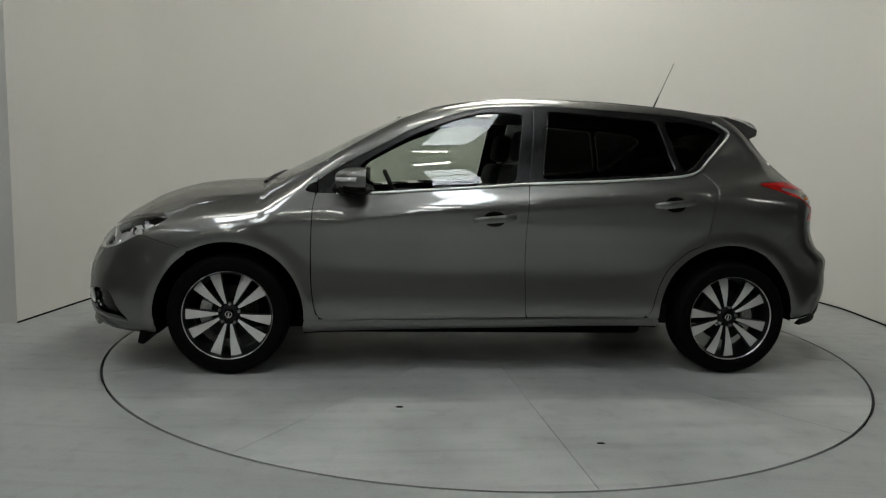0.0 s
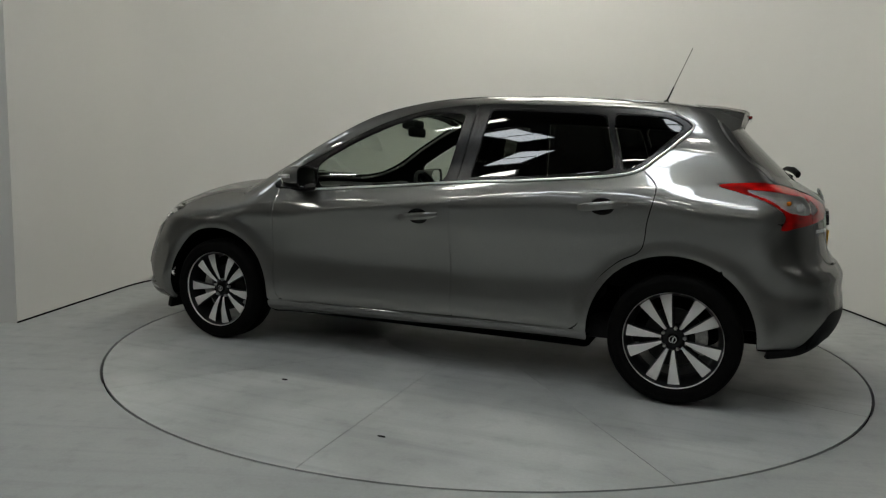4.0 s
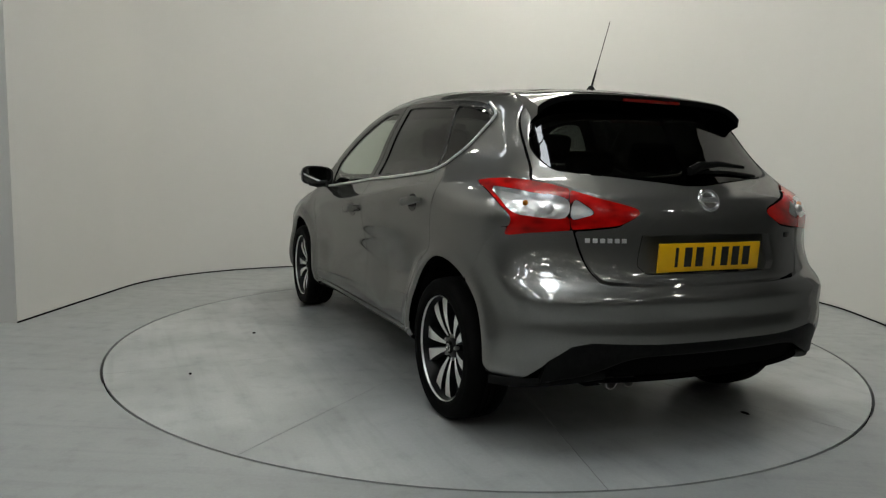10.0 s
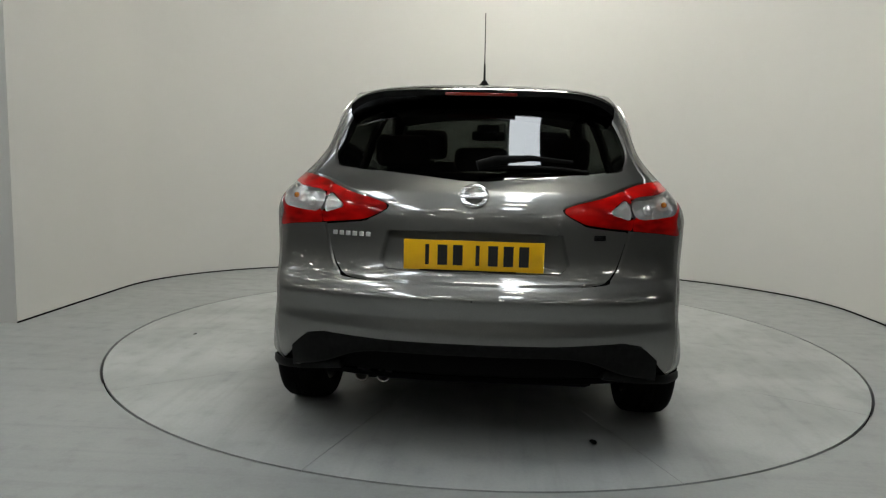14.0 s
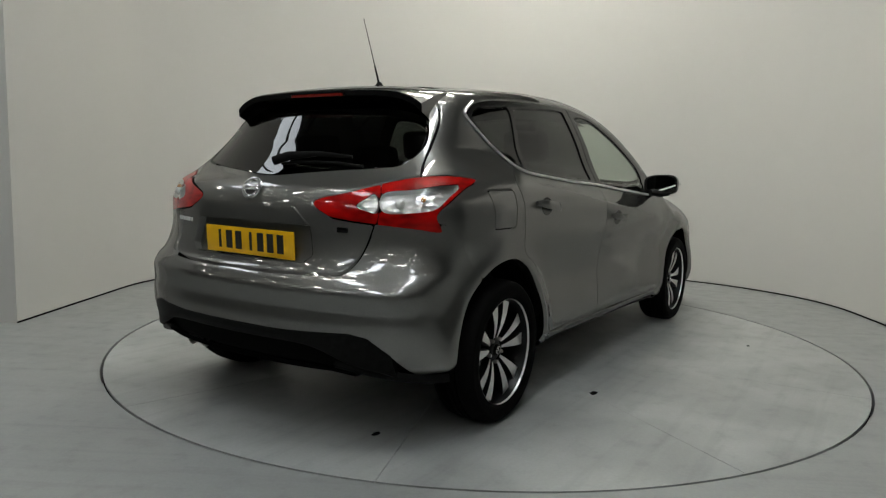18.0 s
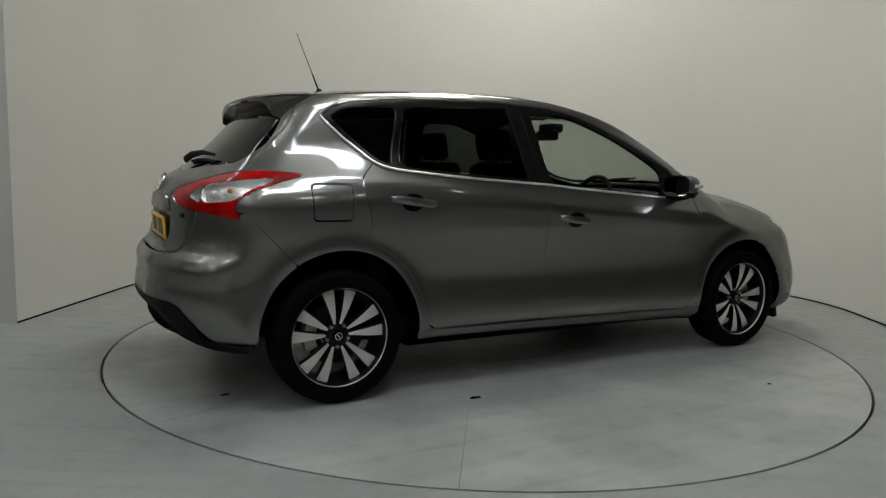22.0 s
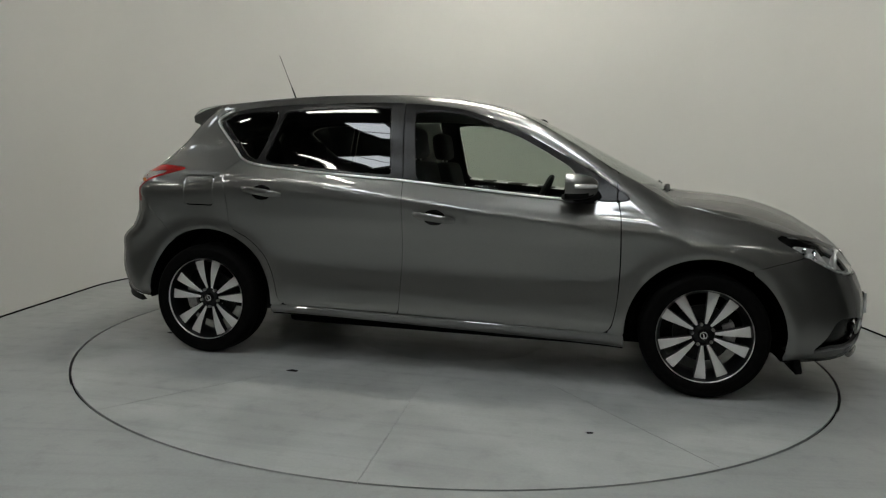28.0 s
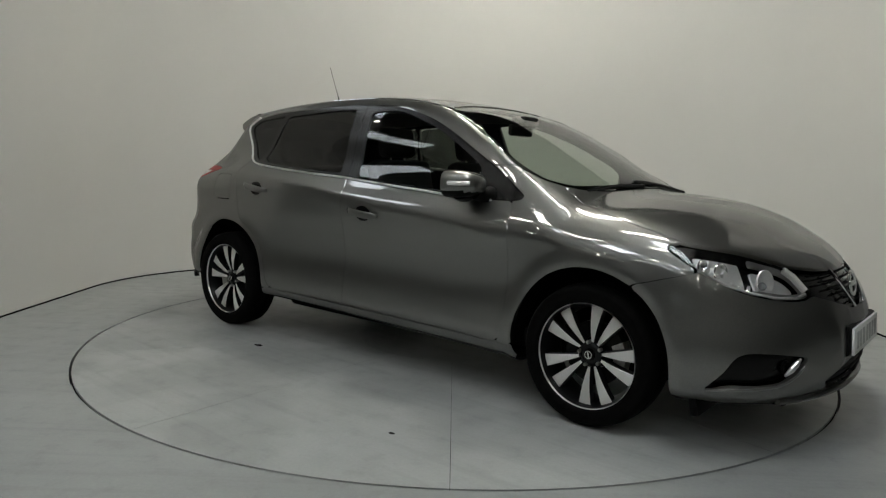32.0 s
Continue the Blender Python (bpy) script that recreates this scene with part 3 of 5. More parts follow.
for k in range(10):
    a = 129 + 36 * k
    table_plate("plate", 0.6, RING * 0.9965, a + 0.03, a + 35.97)
bm = bmesh.new()
lathe(bm, [(0.0001, 0.0), (0.5985, 0.0), (0.5985, -0.012)], 96)
part("centre_plate", bm, TABLE_PAINT, table)
bm = bmesh.new()
lathe(bm, [(RING * 0.998, -0.02), (0.001, -0.021)], 120)
part("under_plate", bm, DARK, table)
# old oil marks and dropped bits that turn with the table
random.seed(3)
for x, y, r in ((-0.65, -1.05, 0.022), (-1.72, -0.52, 0.016), (0.55, 1.35, 0.012), (0.9, -1.5, 0.010), (-0.25, 1.8, 0.012)):
    bm = bmesh.new()
    line = [(x + r * (0.7 + 0.6 * random.random()) * cos(2 * pi * k / 9) * 1.4, y + r * (0.6 + 0.5 * random.random()) * sin(2 * pi * k / 9)) for k in range(9)]
    prism(bm, line, 0.0005, 0.002)
    part("oil_mark", bm, DARK, table)

# ---- the car ----
car = new("car")
tagged(car, "grey metallic five-door hatchback car on the turntable", "car")
GAP = 0.0070


def panel(name, f, mat, mode="pair", inset=0.0, skirt=0.019, label="", parent=None, largest=False):
    """One piece of the body's skin where f < 0, with turned-in edges. mode: pair (both sides), whole (across the middle), left, right."""
    use = (f < 0)[BODY_TRIS].any(1)
    tris, extra = clip(BODY_TRIS[use], f)
    if len(tris) == 0:
        return []
    if extra:
        e = np.array(extra)
        a, b, s = e[:, 0].astype(int), e[:, 1].astype(int), e[:, 2:3]
        pts = np.concatenate([BODY, BODY[a] + s * (BODY[b] - BODY[a])])
    else:
        pts = BODY
    if largest:   # leave out stray slivers
        name_of = np.arange(len(pts))
        while True:
            low = name_of[tris].min(1)
            after = name_of.copy()
            for c in range(3):
                np.minimum.at(after, tris[:, c], low)
            after = after[after]
            if (after == name_of).all():
                break
            name_of = after
        ids, counts = np.unique(name_of[tris[:, 0]], return_counts=True)
        tris = tris[name_of[tris[:, 0]] == ids[counts.argmax()]]
    used, index = np.unique(tris, return_inverse=True)
    tris = index.reshape(-1, 3)
    p = pts[used].copy()
    nrm = body_grad(np.maximum(p, [-9, 1e-5, -9]))
    middle = p[:, 1] < 1e-4
    nrm[middle, 1] = 0
    p = p - inset * nrm
    p[middle, 1] = 0
    edges = np.sort(np.concatenate([tris[:, [0, 1]], tris[:, [1, 2]], tris[:, [2, 0]]]), 1)
    directed = np.concatenate([tris[:, [0, 1]], tris[:, [1, 2]], tris[:, [2, 0]]])
    uniq, first, count = np.unique(edges, axis=0, return_index=True, return_counts=True)
    rim = directed[first[count == 1]]
    rim = rim[~(middle[rim[:, 0]] & middle[rim[:, 1]])]
    ring_v, ring_i = np.unique(rim, return_inverse=True)
    ring_i = ring_i.reshape(-1, 2)
    n = len(p)
    top, low = p[ring_v], p[ring_v] - skirt * nrm[ring_v]
    verts = np.concatenate([p, top, low])
    norms = np.concatenate([nrm, nrm[ring_v], nrm[ring_v]])
    k = len(ring_v)
    quads = np.stack([n + ring_i[:, 1], n + ring_i[:, 0], n + k + ring_i[:, 0], n + k + ring_i[:, 1]], 1)
    quads = np.concatenate([quads[:, [0, 1, 2]], quads[:, [0, 2, 3]]])
    faces = np.concatenate([tris, quads])
    mirror = np.array([1, -1, 1.0])
    made = []
    if mode == "whole":
        v = np.concatenate([verts, verts * mirror])
        fs = np.concatenate([faces, faces[:, ::-1] + len(verts)])
        made.append(link_mesh(name, v.tolist(), fs.tolist(), mat, parent or car, label, True, np.concatenate([norms, norms * mirror]).tolist()))
    else:
        for side in {"pair": (1, -1), "left": (1,), "right": (-1,)}[mode]:
            v = verts if side > 0 else verts * mirror
            fs = faces if side > 0 else faces[:, ::-1]
            made.append(link_mesh(name, v.tolist(), fs.tolist(), mat, parent or car, label, True, (norms if side > 0 else norms * mirror).tolist()))
    return made


# outlines; (x, z) from the side, (diagonal, z) at the corners, (y, z) from behind or ahead, (x, y) from above
diag_f, diag_r = (by - bx) / math.sqrt(2), (by + bx) / math.sqrt(2)
frame_line = np.concatenate([curve([(0.965, 0.972), (0.93, 0.958), (0.81, 0.955), (0.60, 0.963), (0.354, 0.982), (0.08, 1.002), (-0.222, 1.027), (-0.57, 1.046), (-0.85, 1.066), (-1.08, 1.088), (-1.15, 1.112)], 6),
                             curve([(-1.20, 1.15), (-1.29, 1.235), (-1.365, 1.315), (-1.355, 1.345), (-1.27, 1.388), (-1.15, 1.41), (-0.99, 1.425), (-0.65, 1.441), (-0.32, 1.449), (0.0, 1.427), (0.19, 1.383), (0.38, 1.31), (0.62, 1.185), (0.80, 1.085), (0.90, 1.02), (0.95, 0.99)], 6)])
front_glass = np.concatenate([curve([(0.62, 0.977), (0.354, 0.998), (0.08, 1.017), (-0.13, 1.034)], 5), curve([(-0.148, 1.06), (-0.19, 1.35), (-0.175, 1.395), (-0.05, 1.402), (0.05, 1.392), (0.19, 1.352), (0.38, 1.275), (0.56, 1.178), (0.675, 1.10), (0.675, 1.02)], 5)])
rear_glass_side = np.concatenate([curve([(-0.29, 1.052), (-0.57, 1.068), (-0.80, 1.083), (-0.985, 1.10)], 5), curve([(-1.03, 1.125), (-0.965, 1.35), (-0.935, 1.385), (-0.82, 1.395), (-0.51, 1.415), (-0.34, 1.417)], 5)])
quarter_glass = np.concatenate([curve([(-1.075, 1.112), (-1.13, 1.13), (-1.23, 1.215), (-1.325, 1.312), (-1.315, 1.337), (-1.24, 1.368), (-1.01, 1.389)], 5), [(-1.0, 1.36)]])
head_line = curve([(-0.612, 0.804), (-0.69, 0.822), (-0.87, 0.80), (-1.0, 0.772), (-1.11, 0.738), (-1.175, 0.675), (-1.196, 0.632), (-1.13, 0.618), (-1.03, 0.622), (-0.89, 0.645), (-0.80, 0.675), (-0.70, 0.728)], 6, True)
tail_line = curve([(-0.519, 1.051), (-0.65, 1.066), (-0.76, 1.06), (-0.87, 1.042), (-1.025, 1.002), (-1.175, 0.957), (-1.125, 0.905), (-1.06, 0.890), (-0.95, 0.878), (-0.80, 0.864), (-0.70, 0.855), (-0.722, 0.915), (-0.658, 0.975), (-0.58, 1.02)], 6, True)
clear_line = curve([(-0.918, 0.995), (-0.80, 1.014), (-0.70, 1.028), (-0.605, 1.030), (-0.67, 0.985), (-0.72, 0.945), (-0.78, 0.930), (-0.918, 0.925)], 5, True)
inner_clear_line = curve([(-0.945, 0.990), (-0.985, 0.972), (-1.018, 0.945), (-0.985, 0.930), (-0.945, 0.924)], 5, True)
fog_line = curve([(-0.725, 0.268), (-0.78, 0.345), (-0.84, 0.42), (-0.95, 0.428), (-1.10, 0.41), (-1.143, 0.394), (-1.09, 0.345), (-1.03, 0.308), (-0.92, 0.295), (-0.81, 0.292)], 5, True)
hood_line = np.concatenate([[(1.235, -0.05)], curve([(1.235, 0.0), (1.215, 0.3), (1.15, 0.53), (1.075, 0.628)], 6), curve([(1.23, 0.677), (1.42, 0.731), (1.59, 0.745), (1.76, 0.738), (1.86, 0.69), (1.96, 0.55), (2.026, 0.447), (2.088, 0.29), (2.122, 0.12), (2.130, 0.0)], 6), [(2.130, -0.05)]])
screen_line = np.concatenate([[(1.20, -0.05)], curve([(1.20, 0.0), (1.185, 0.3), (1.135, 0.53), (1.075, 0.622), (0.993, 0.683), (0.85, 0.70), (0.704, 0.667), (0.53, 0.628), (0.36, 0.58), (0.312, 0.51)], 6), [(0.29, 0.3), (0.28, 0.0), (0.28, -0.05)]])
roof_line = np.concatenate([[(0.275, -0.05), (0.275, 0.0), (0.285, 0.3)], curve([(0.31, 0.51), (0.25, 0.535), (0.0, 0.545), (-0.8, 0.555), (-1.2, 0.54), (-1.37, 0.50)], 6), [(-1.36, 0.4), (-1.33, 0.2), (-1.32, 0.0), (-1.32, -0.05)]])
door_gap = curve([(0.90, 1.0), (0.90, 0.969), (0.918, 0.90), (0.925, 0.80), (0.93, 0.62), (0.922, 0.46), (0.90, 0.33), (0.87, 0.295), (0.832, 0.288)], 6)
door_split = curve([(-0.262, 1.46), (-0.243, 1.25), (-0.216, 1.021), (-0.205, 0.90), (-0.20, 0.785), (-0.202, 0.65), (-0.209, 0.48), (-0.213, 0.35), (-0.222, 0.305)], 6)
rear_gap = curve([(-0.86, 0.31), (-0.902, 0.345), (-0.925, 0.43), (-0.948, 0.50), (-1.0, 0.59), (-1.09, 0.672), (-1.19, 0.735), (-1.212, 0.87), (-1.238, 0.99), (-1.235, 1.045), (-1.17, 1.11)], 6)
front_door_line = np.concatenate([door_gap, door_split[::-1], [(-0.2, 1.5), (0.9, 1.5)]])
rear_door_line = np.concatenate([door_split, rear_gap, [(-1.0, 1.42), (-0.3, 1.5)]])
gate_line = [(0.0, 1.6), (0.42, 1.6)] + curve([(0.47, 1.445), (0.585, 1.33), (0.622, 1.18), (0.64, 1.115), (0.665, 1.07), (0.652, 1.045), (0.60, 0.93), (0.58, 0.867), (0.545, 0.76), (0.515, 0.712), (0.465, 0.687), (0.17, 0.679), (0.0, 0.679)], 6).tolist() + [(-0.1, 0.679), (-0.1, 1.6)]
pane_line = [(-0.1, 1.60), (0.34, 1.60)] + curve([(0.44, 1.435), (0.545, 1.32), (0.598, 1.19), (0.575, 1.112), (0.50, 1.095), (0.41, 1.086), (0.187, 1.066), (0.057, 1.053), (0.0, 1.052)], 6).tolist() + [(-0.1, 1.052)]
handle_line = [(-0.1, 0.933), (0.245, 0.931), (0.325, 0.862), (-0.1, 0.868)]
niche_line = [(-0.1, 0.867), (0.325, 0.86), (0.352, 0.75), (0.32, 0.722), (-0.1, 0.716)]
flap_line = [(x + 0.018 * cos(radians(a)), z + 0.018 * sin(radians(a))) for x, z, a0 in ((-1.315, 0.994, 0), (-1.464, 0.994, 90), (-1.460, 0.866, 180), (-1.315, 0.866, 270)) for a in range(a0, a0 + 91, 15)]

far_out = 9.0


def seen_side(line):
    return away(line, bx, bz)


R_front, R_rear = np.hypot(bx - 1.345, bz - 0.315), np.hypot(bx + 1.335, bz - 0.325)
straight_f = np.maximum(np.abs(bx - 1.347) - 0.375, bz - 0.315)
straight_r = np.maximum(np.abs(bx + 1.335) - 0.383, bz - 0.325)
keel = LINE["keel"](bx)
regions = {
    "arch": np.minimum(np.minimum(R_front - 0.379, R_rear - 0.387), np.minimum(straight_f, straight_r)),
    "front_glass": seen_side(front_glass), "rear_glass": seen_side(rear_glass_side), "quarter_glass": seen_side(quarter_glass),
    "front_frame": np.maximum(seen_side(frame_line), seen_side(front_door_line)),
    "rear_frame": np.maximum(seen_side(frame_line), bx + 0.1),
    "sail": np.maximum(seen_side(frame_line), 0.5 - bx),
    "head": np.maximum(away(head_line, diag_f, bz), 1.4 - bx), "lamp_clear": np.maximum(away(clear_line, diag_r, bz), bx + 1.3),
    "inner_clear": np.maximum(away(inner_clear_line, diag_r, bz), bx + 1.3),
    "tail_inner": np.maximum(np.maximum(away(tail_line, diag_r, bz), bx + 1.3), diag_r + 0.93 - 0.14 * (bz - 0.96)),
    "tail_outer": np.maximum(away(tail_line, diag_r, bz), bx + 1.3),
    "fog": np.maximum(away(fog_line, diag_f, bz), 1.4 - bx),
    "screen": np.maximum(away(screen_line, bx, by), 0.9 - bz),
    "hood": np.maximum(away(hood_line, bx, by), 0.66 - bz),
    "grille": np.maximum(away([(-0.1, 0.76), (0.44, 0.745), (0.452, 0.70), (0.43, 0.632), (0.30, 0.60), (0.11, 0.556), (-0.1, 0.552)], by, bz), 1.8 - bx),
    "cowl": np.maximum(np.maximum(np.abs(bx - 1.16) - 0.085, by - 0.615), 0.95 - bz),
    "intake": np.maximum(away([(-0.1, 0.372), (0.17, 0.372), (0.40, 0.29), (0.34, 0.238), (-0.1, 0.232)], by, bz), 1.8 - bx),
    "pane": np.maximum(away(pane_line, by, bz), bx + 1.25),
    "gate_handle": np.maximum(away(handle_line, by, bz), bx + 1.25), "niche": np.maximum(away(niche_line, by, bz), bx + 1.25),
    "gate": np.maximum(away(gate_line, by, bz), bx + 1.25 + 0.30 * np.clip(by, 0, 0.5)),
    "roof": np.maximum(away(roof_line, bx, by), 1.2 - bz),
    "front_door": np.maximum(np.maximum(seen_side(front_door_line), 0.2 - bz), bz - 1.12), "rear_door": np.maximum(seen_side(rear_door_line), bz - 1.13),
    "under": bz - keel - 0.014,
    "sill": np.maximum(bz - 0.298 + 0.011 * bx, np.abs(bx) - 1.2),
    "diffuser": np.maximum(away([(-0.1, 0.465), (0.30, 0.466), (0.56, 0.475), (0.63, 0.46), (0.70, 0.39), (0.735, 0.345), (0.80, 0.26), (0.8, 0.1), (-0.1, 0.1)], by, bz), bx + 1.75),
    "front_bumper": np.maximum(1.55 - bx, bz - 0.677 - 0.30 * (bx - 1.64)),
    "rear_bumper": np.maximum(bx + 1.40, bz - 0.66 - 1.05 * np.clip(-1.56 - bx, -0.2, 0.21)),
    "fender": 0.86 - bx,
    "quarter": np.full(bx.shape, -far_out),
}
skin = {}
taken = np.full(bx.shape, -far_out)
for key, region in regions.items():
    if key == "fender":
        remains = taken.copy()
    skin[key] = np.maximum(region, taken) + (0 if key == "arch" else GAP / 2)
    taken = np.maximum(taken, -region)
for key in ("gate_handle", "niche", "lamp_clear", "inner_clear"):
    skin[key] = skin[key] - GAP / 2 - 0.0005
for key in ("front_bumper", "rear_bumper"):
    skin[key] = skin[key] - GAP / 2 + 0.0008
skin["rear_bumper"] = np.where((by < 0.58) & (bz > 0.6), skin["rear_bumper"] + 0.006, skin["rear_bumper"])
skin["gate"] = np.where(by > 0.4, skin["gate"] + 0.0025, skin["gate"])
# the rear quarter, cant rail and A-pillar are one pressing, split from the wing at the screen's foot
fuel = seen_side(flap_line)

panel("front_side_window", skin["front_glass"], CLEAR_GLASS, inset=0.006, skirt=0.004)
panel("rear_side_window", skin["rear_glass"], PRIVACY_GLASS, inset=0.006, skirt=0.004, label="dark privacy glass")
panel("quarter_window", skin["quarter_glass"], PRIVACY_GLASS, inset=0.005, skirt=0.004, label="dark privacy glass")
panel("front_window_frame", skin["front_frame"], SATIN_PILLAR)
behind = np.maximum(skin["rear_frame"], seen_side(rear_door_line))
panel("rear_window_frame", behind, SATIN_PILLAR)
panel("quarter_window_frame", np.maximum(skin["rear_frame"], -seen_side(rear_door_line)), SATIN_PILLAR)
panel("mirror_sail", skin["sail"], GLOSS_BLACK)
panel("headlamp_lens", skin["head"], LAMP_GLASS, skirt=0.006, label="clear headlamp lens")
panel("headlamp_bucket", skin["head"] + 0.004, GLOSS_BLACK, inset=0.055, skirt=-0.045)
panel("headlamp_bezel", np.maximum(skin["head"] + 0.020, np.maximum(diag_f + 0.70, -0.895 - diag_f)), FACETS, inset=0.040, skirt=0.01, label="bright facetted lamp bezel")
panel("headlamp_inner_bezel", np.maximum(np.maximum(skin["head"] + 0.005, diag_f + 0.93), -(skin["head"] + 0.027)), LAMP_SILVER, inset=0.020, skirt=0.01, label="grey lamp bezel")
panel("headlamp_inner_facets", np.maximum(skin["head"] + 0.034, diag_f + 0.945), FACETS, inset=0.045, skirt=0.01, label="bright facetted inner reflector")
panel("reversing_lens", skin["lamp_clear"], LAMP_GLASS, skirt=0.004, label="clear lamp segment")
panel("reversing_reflector", skin["lamp_clear"], FACETS, inset=0.026, skirt=-0.022)
panel("inner_clear_lens", skin["inner_clear"], LAMP_GLASS, skirt=0.004, label="clear lamp segment")
panel("inner_reflector", skin["inner_clear"], FACETS, inset=0.020, skirt=-0.016)
panel("tail_lamp", skin["tail_outer"] - 0.0025, RED_LENS, skirt=0.004, label="red tail lamp lens")
panel("tail_lamp_inner", skin["tail_inner"] - 0.001, RED_LENS, skirt=0.004, label="red tail lamp lens")
panel("fog_recess", skin["fog"], GLOSS_BLACK, inset=0.035)
panel("windscreen", skin["screen"], CLEAR_GLASS, "whole", inset=0.004, skirt=0.004)
edge = np.maximum(skin["screen"], -(skin["screen"] + 0.030 + 0.05 * ease((0.42 - bx) / 0.12)))
panel("screen_border", edge, GLOSS_BLACK, "whole", inset=0.009, skirt=0.003, label="black border printed round the windscreen")
panel("bonnet", skin["hood"], PAINT, "whole")
panel("grille_backing", skin["grille"], GLOSS_BLACK, "whole", inset=0.03)
panel("cowl", skin["cowl"], BLACK_TRIM, "whole", inset=0.01)
panel("lower_intake", skin["intake"], BLACK_TRIM, "whole", inset=0.03)
panel("rear_window", skin["pane"], PRIVACY_GLASS, "whole", inset=0.004, skirt=0.004, label="dark privacy rear window")
panel("tailgate_handle", skin["gate_handle"], PAINT, "whole", inset=-0.010, skirt=0.03)
panel("plate_recess", skin["niche"], PAINT, "whole", inset=0.030, skirt=-0.028)
panel("tailgate", skin["gate"], PAINT, "whole", skirt=0.030)
panel("roof", skin["roof"], PAINT, "whole")
panel("front_door", skin["front_door"], PAINT)
panel("rear_door", skin["rear_door"], PAINT)
panel("sill", skin["sill"], PAINT)
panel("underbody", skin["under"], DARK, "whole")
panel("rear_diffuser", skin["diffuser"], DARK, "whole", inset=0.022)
panel("front_bumper", skin["front_bumper"], PAINT, "whole")
panel("rear_bumper", skin["rear_bumper"], PAINT, "whole")
panel("front_wing", np.maximum(remains + GAP / 2, 0.882 - bx), PAINT, largest=True)
rest = np.maximum(remains + GAP / 2, bx - 0.879)
panel("rear_quarter_panel", rest, PAINT, "left", largest=True)
panel("rear_quarter_panel", np.maximum(rest, -fuel + 0.0045), PAINT, "right", largest=True)
panel("fuel_flap", np.maximum(skin["quarter"], fuel + 0.0045), PAINT, "right")
holes = np.minimum.reduce([regions[k] for k in ("arch", "front_glass", "rear_glass", "quarter_glass", "screen", "pane", "head", "grille", "fog", "intake", "lamp_clear", "inner_clear", "niche")])
# black backing sheet that puts deep shade behind the panel gaps
panel("gap_shade_shell", -holes + 0.012, DARK, "whole", inset=0.023, skirt=0.0)


def skin_point(x=None, y=None, z=None, u=None, out=0.0):
    """A place on the body's skin, given two of its coordinates (u: the front or rear diagonal), and its normal there."""
    if u is not None:   # front corner diagonal
        k = 1 / math.sqrt(2)
        start, way = np.array([[(0.9 - u) * k, (0.9 + u) * k, z]]), np.array([[k, k, 0.0]])
    elif y is None:
        start, way = np.array([[x, 0.0, z]]), np.array([[0, 1.0, 0]])
    elif z is None:
        start, way = np.array([[x, y, 0.6]]), np.array([[0, 0, 1.0]])
    else:
        start, way = np.array([[0.0, y, z]]), np.array([[x, 0, 0.0]])
    p = on_body(start, way, 2.6)
    n = body_grad(np.maximum(p, [-9, 1e-5, -9]))
    return Vector(p[0] + out * n[0]), Vector(n[0])


def both(build):
    """Build a thing's part for the left (1) and the right (-1)."""
    return [build(1), build(-1)]


def flip(p, s):
    return Vector((p[0], s * p[1], p[2]))


# ---- chrome line below and behind the side windows ----
trim_line = np.concatenate([curve([(0.80, 0.950), (0.60, 0.957), (0.354, 0.976), (0.08, 0.996), (-0.222, 1.021), (-0.57, 1.040), (-0.85, 1.060), (-1.06, 1.080), (-1.155, 1.108), (-1.21, 1.152), (-1.30, 1.235), (-1.374, 1.312), (-1.365, 1.345), (-1.29, 1.388)], 6)])


def chrome_trim(s):
    bm = bmesh.new()
    tube(bm, [flip(skin_point(x=x, z=z, out=0.006)[0], s) for x, z in trim_line], 0.0062, 8)
    return part("window_trim", bm, CHROME_SOFT, car, "chrome window strip")


both(chrome_trim)


def sill_edge(s):
    """The rolled upper edge of the sill below the doors."""
    bm = bmesh.new()
    xs = np.linspace(0.80, -0.84, 26)
    tube(bm, [flip(skin_point(x=float(x), z=0.292 - 0.011 * float(x), out=-0.0005)[0], s) for x in xs], [0.002] + [0.0055] * 24 + [0.002], 8)
    return part("sill_edge", bm, PAINT, car, "rolled painted sill edge")


both(sill_edge)


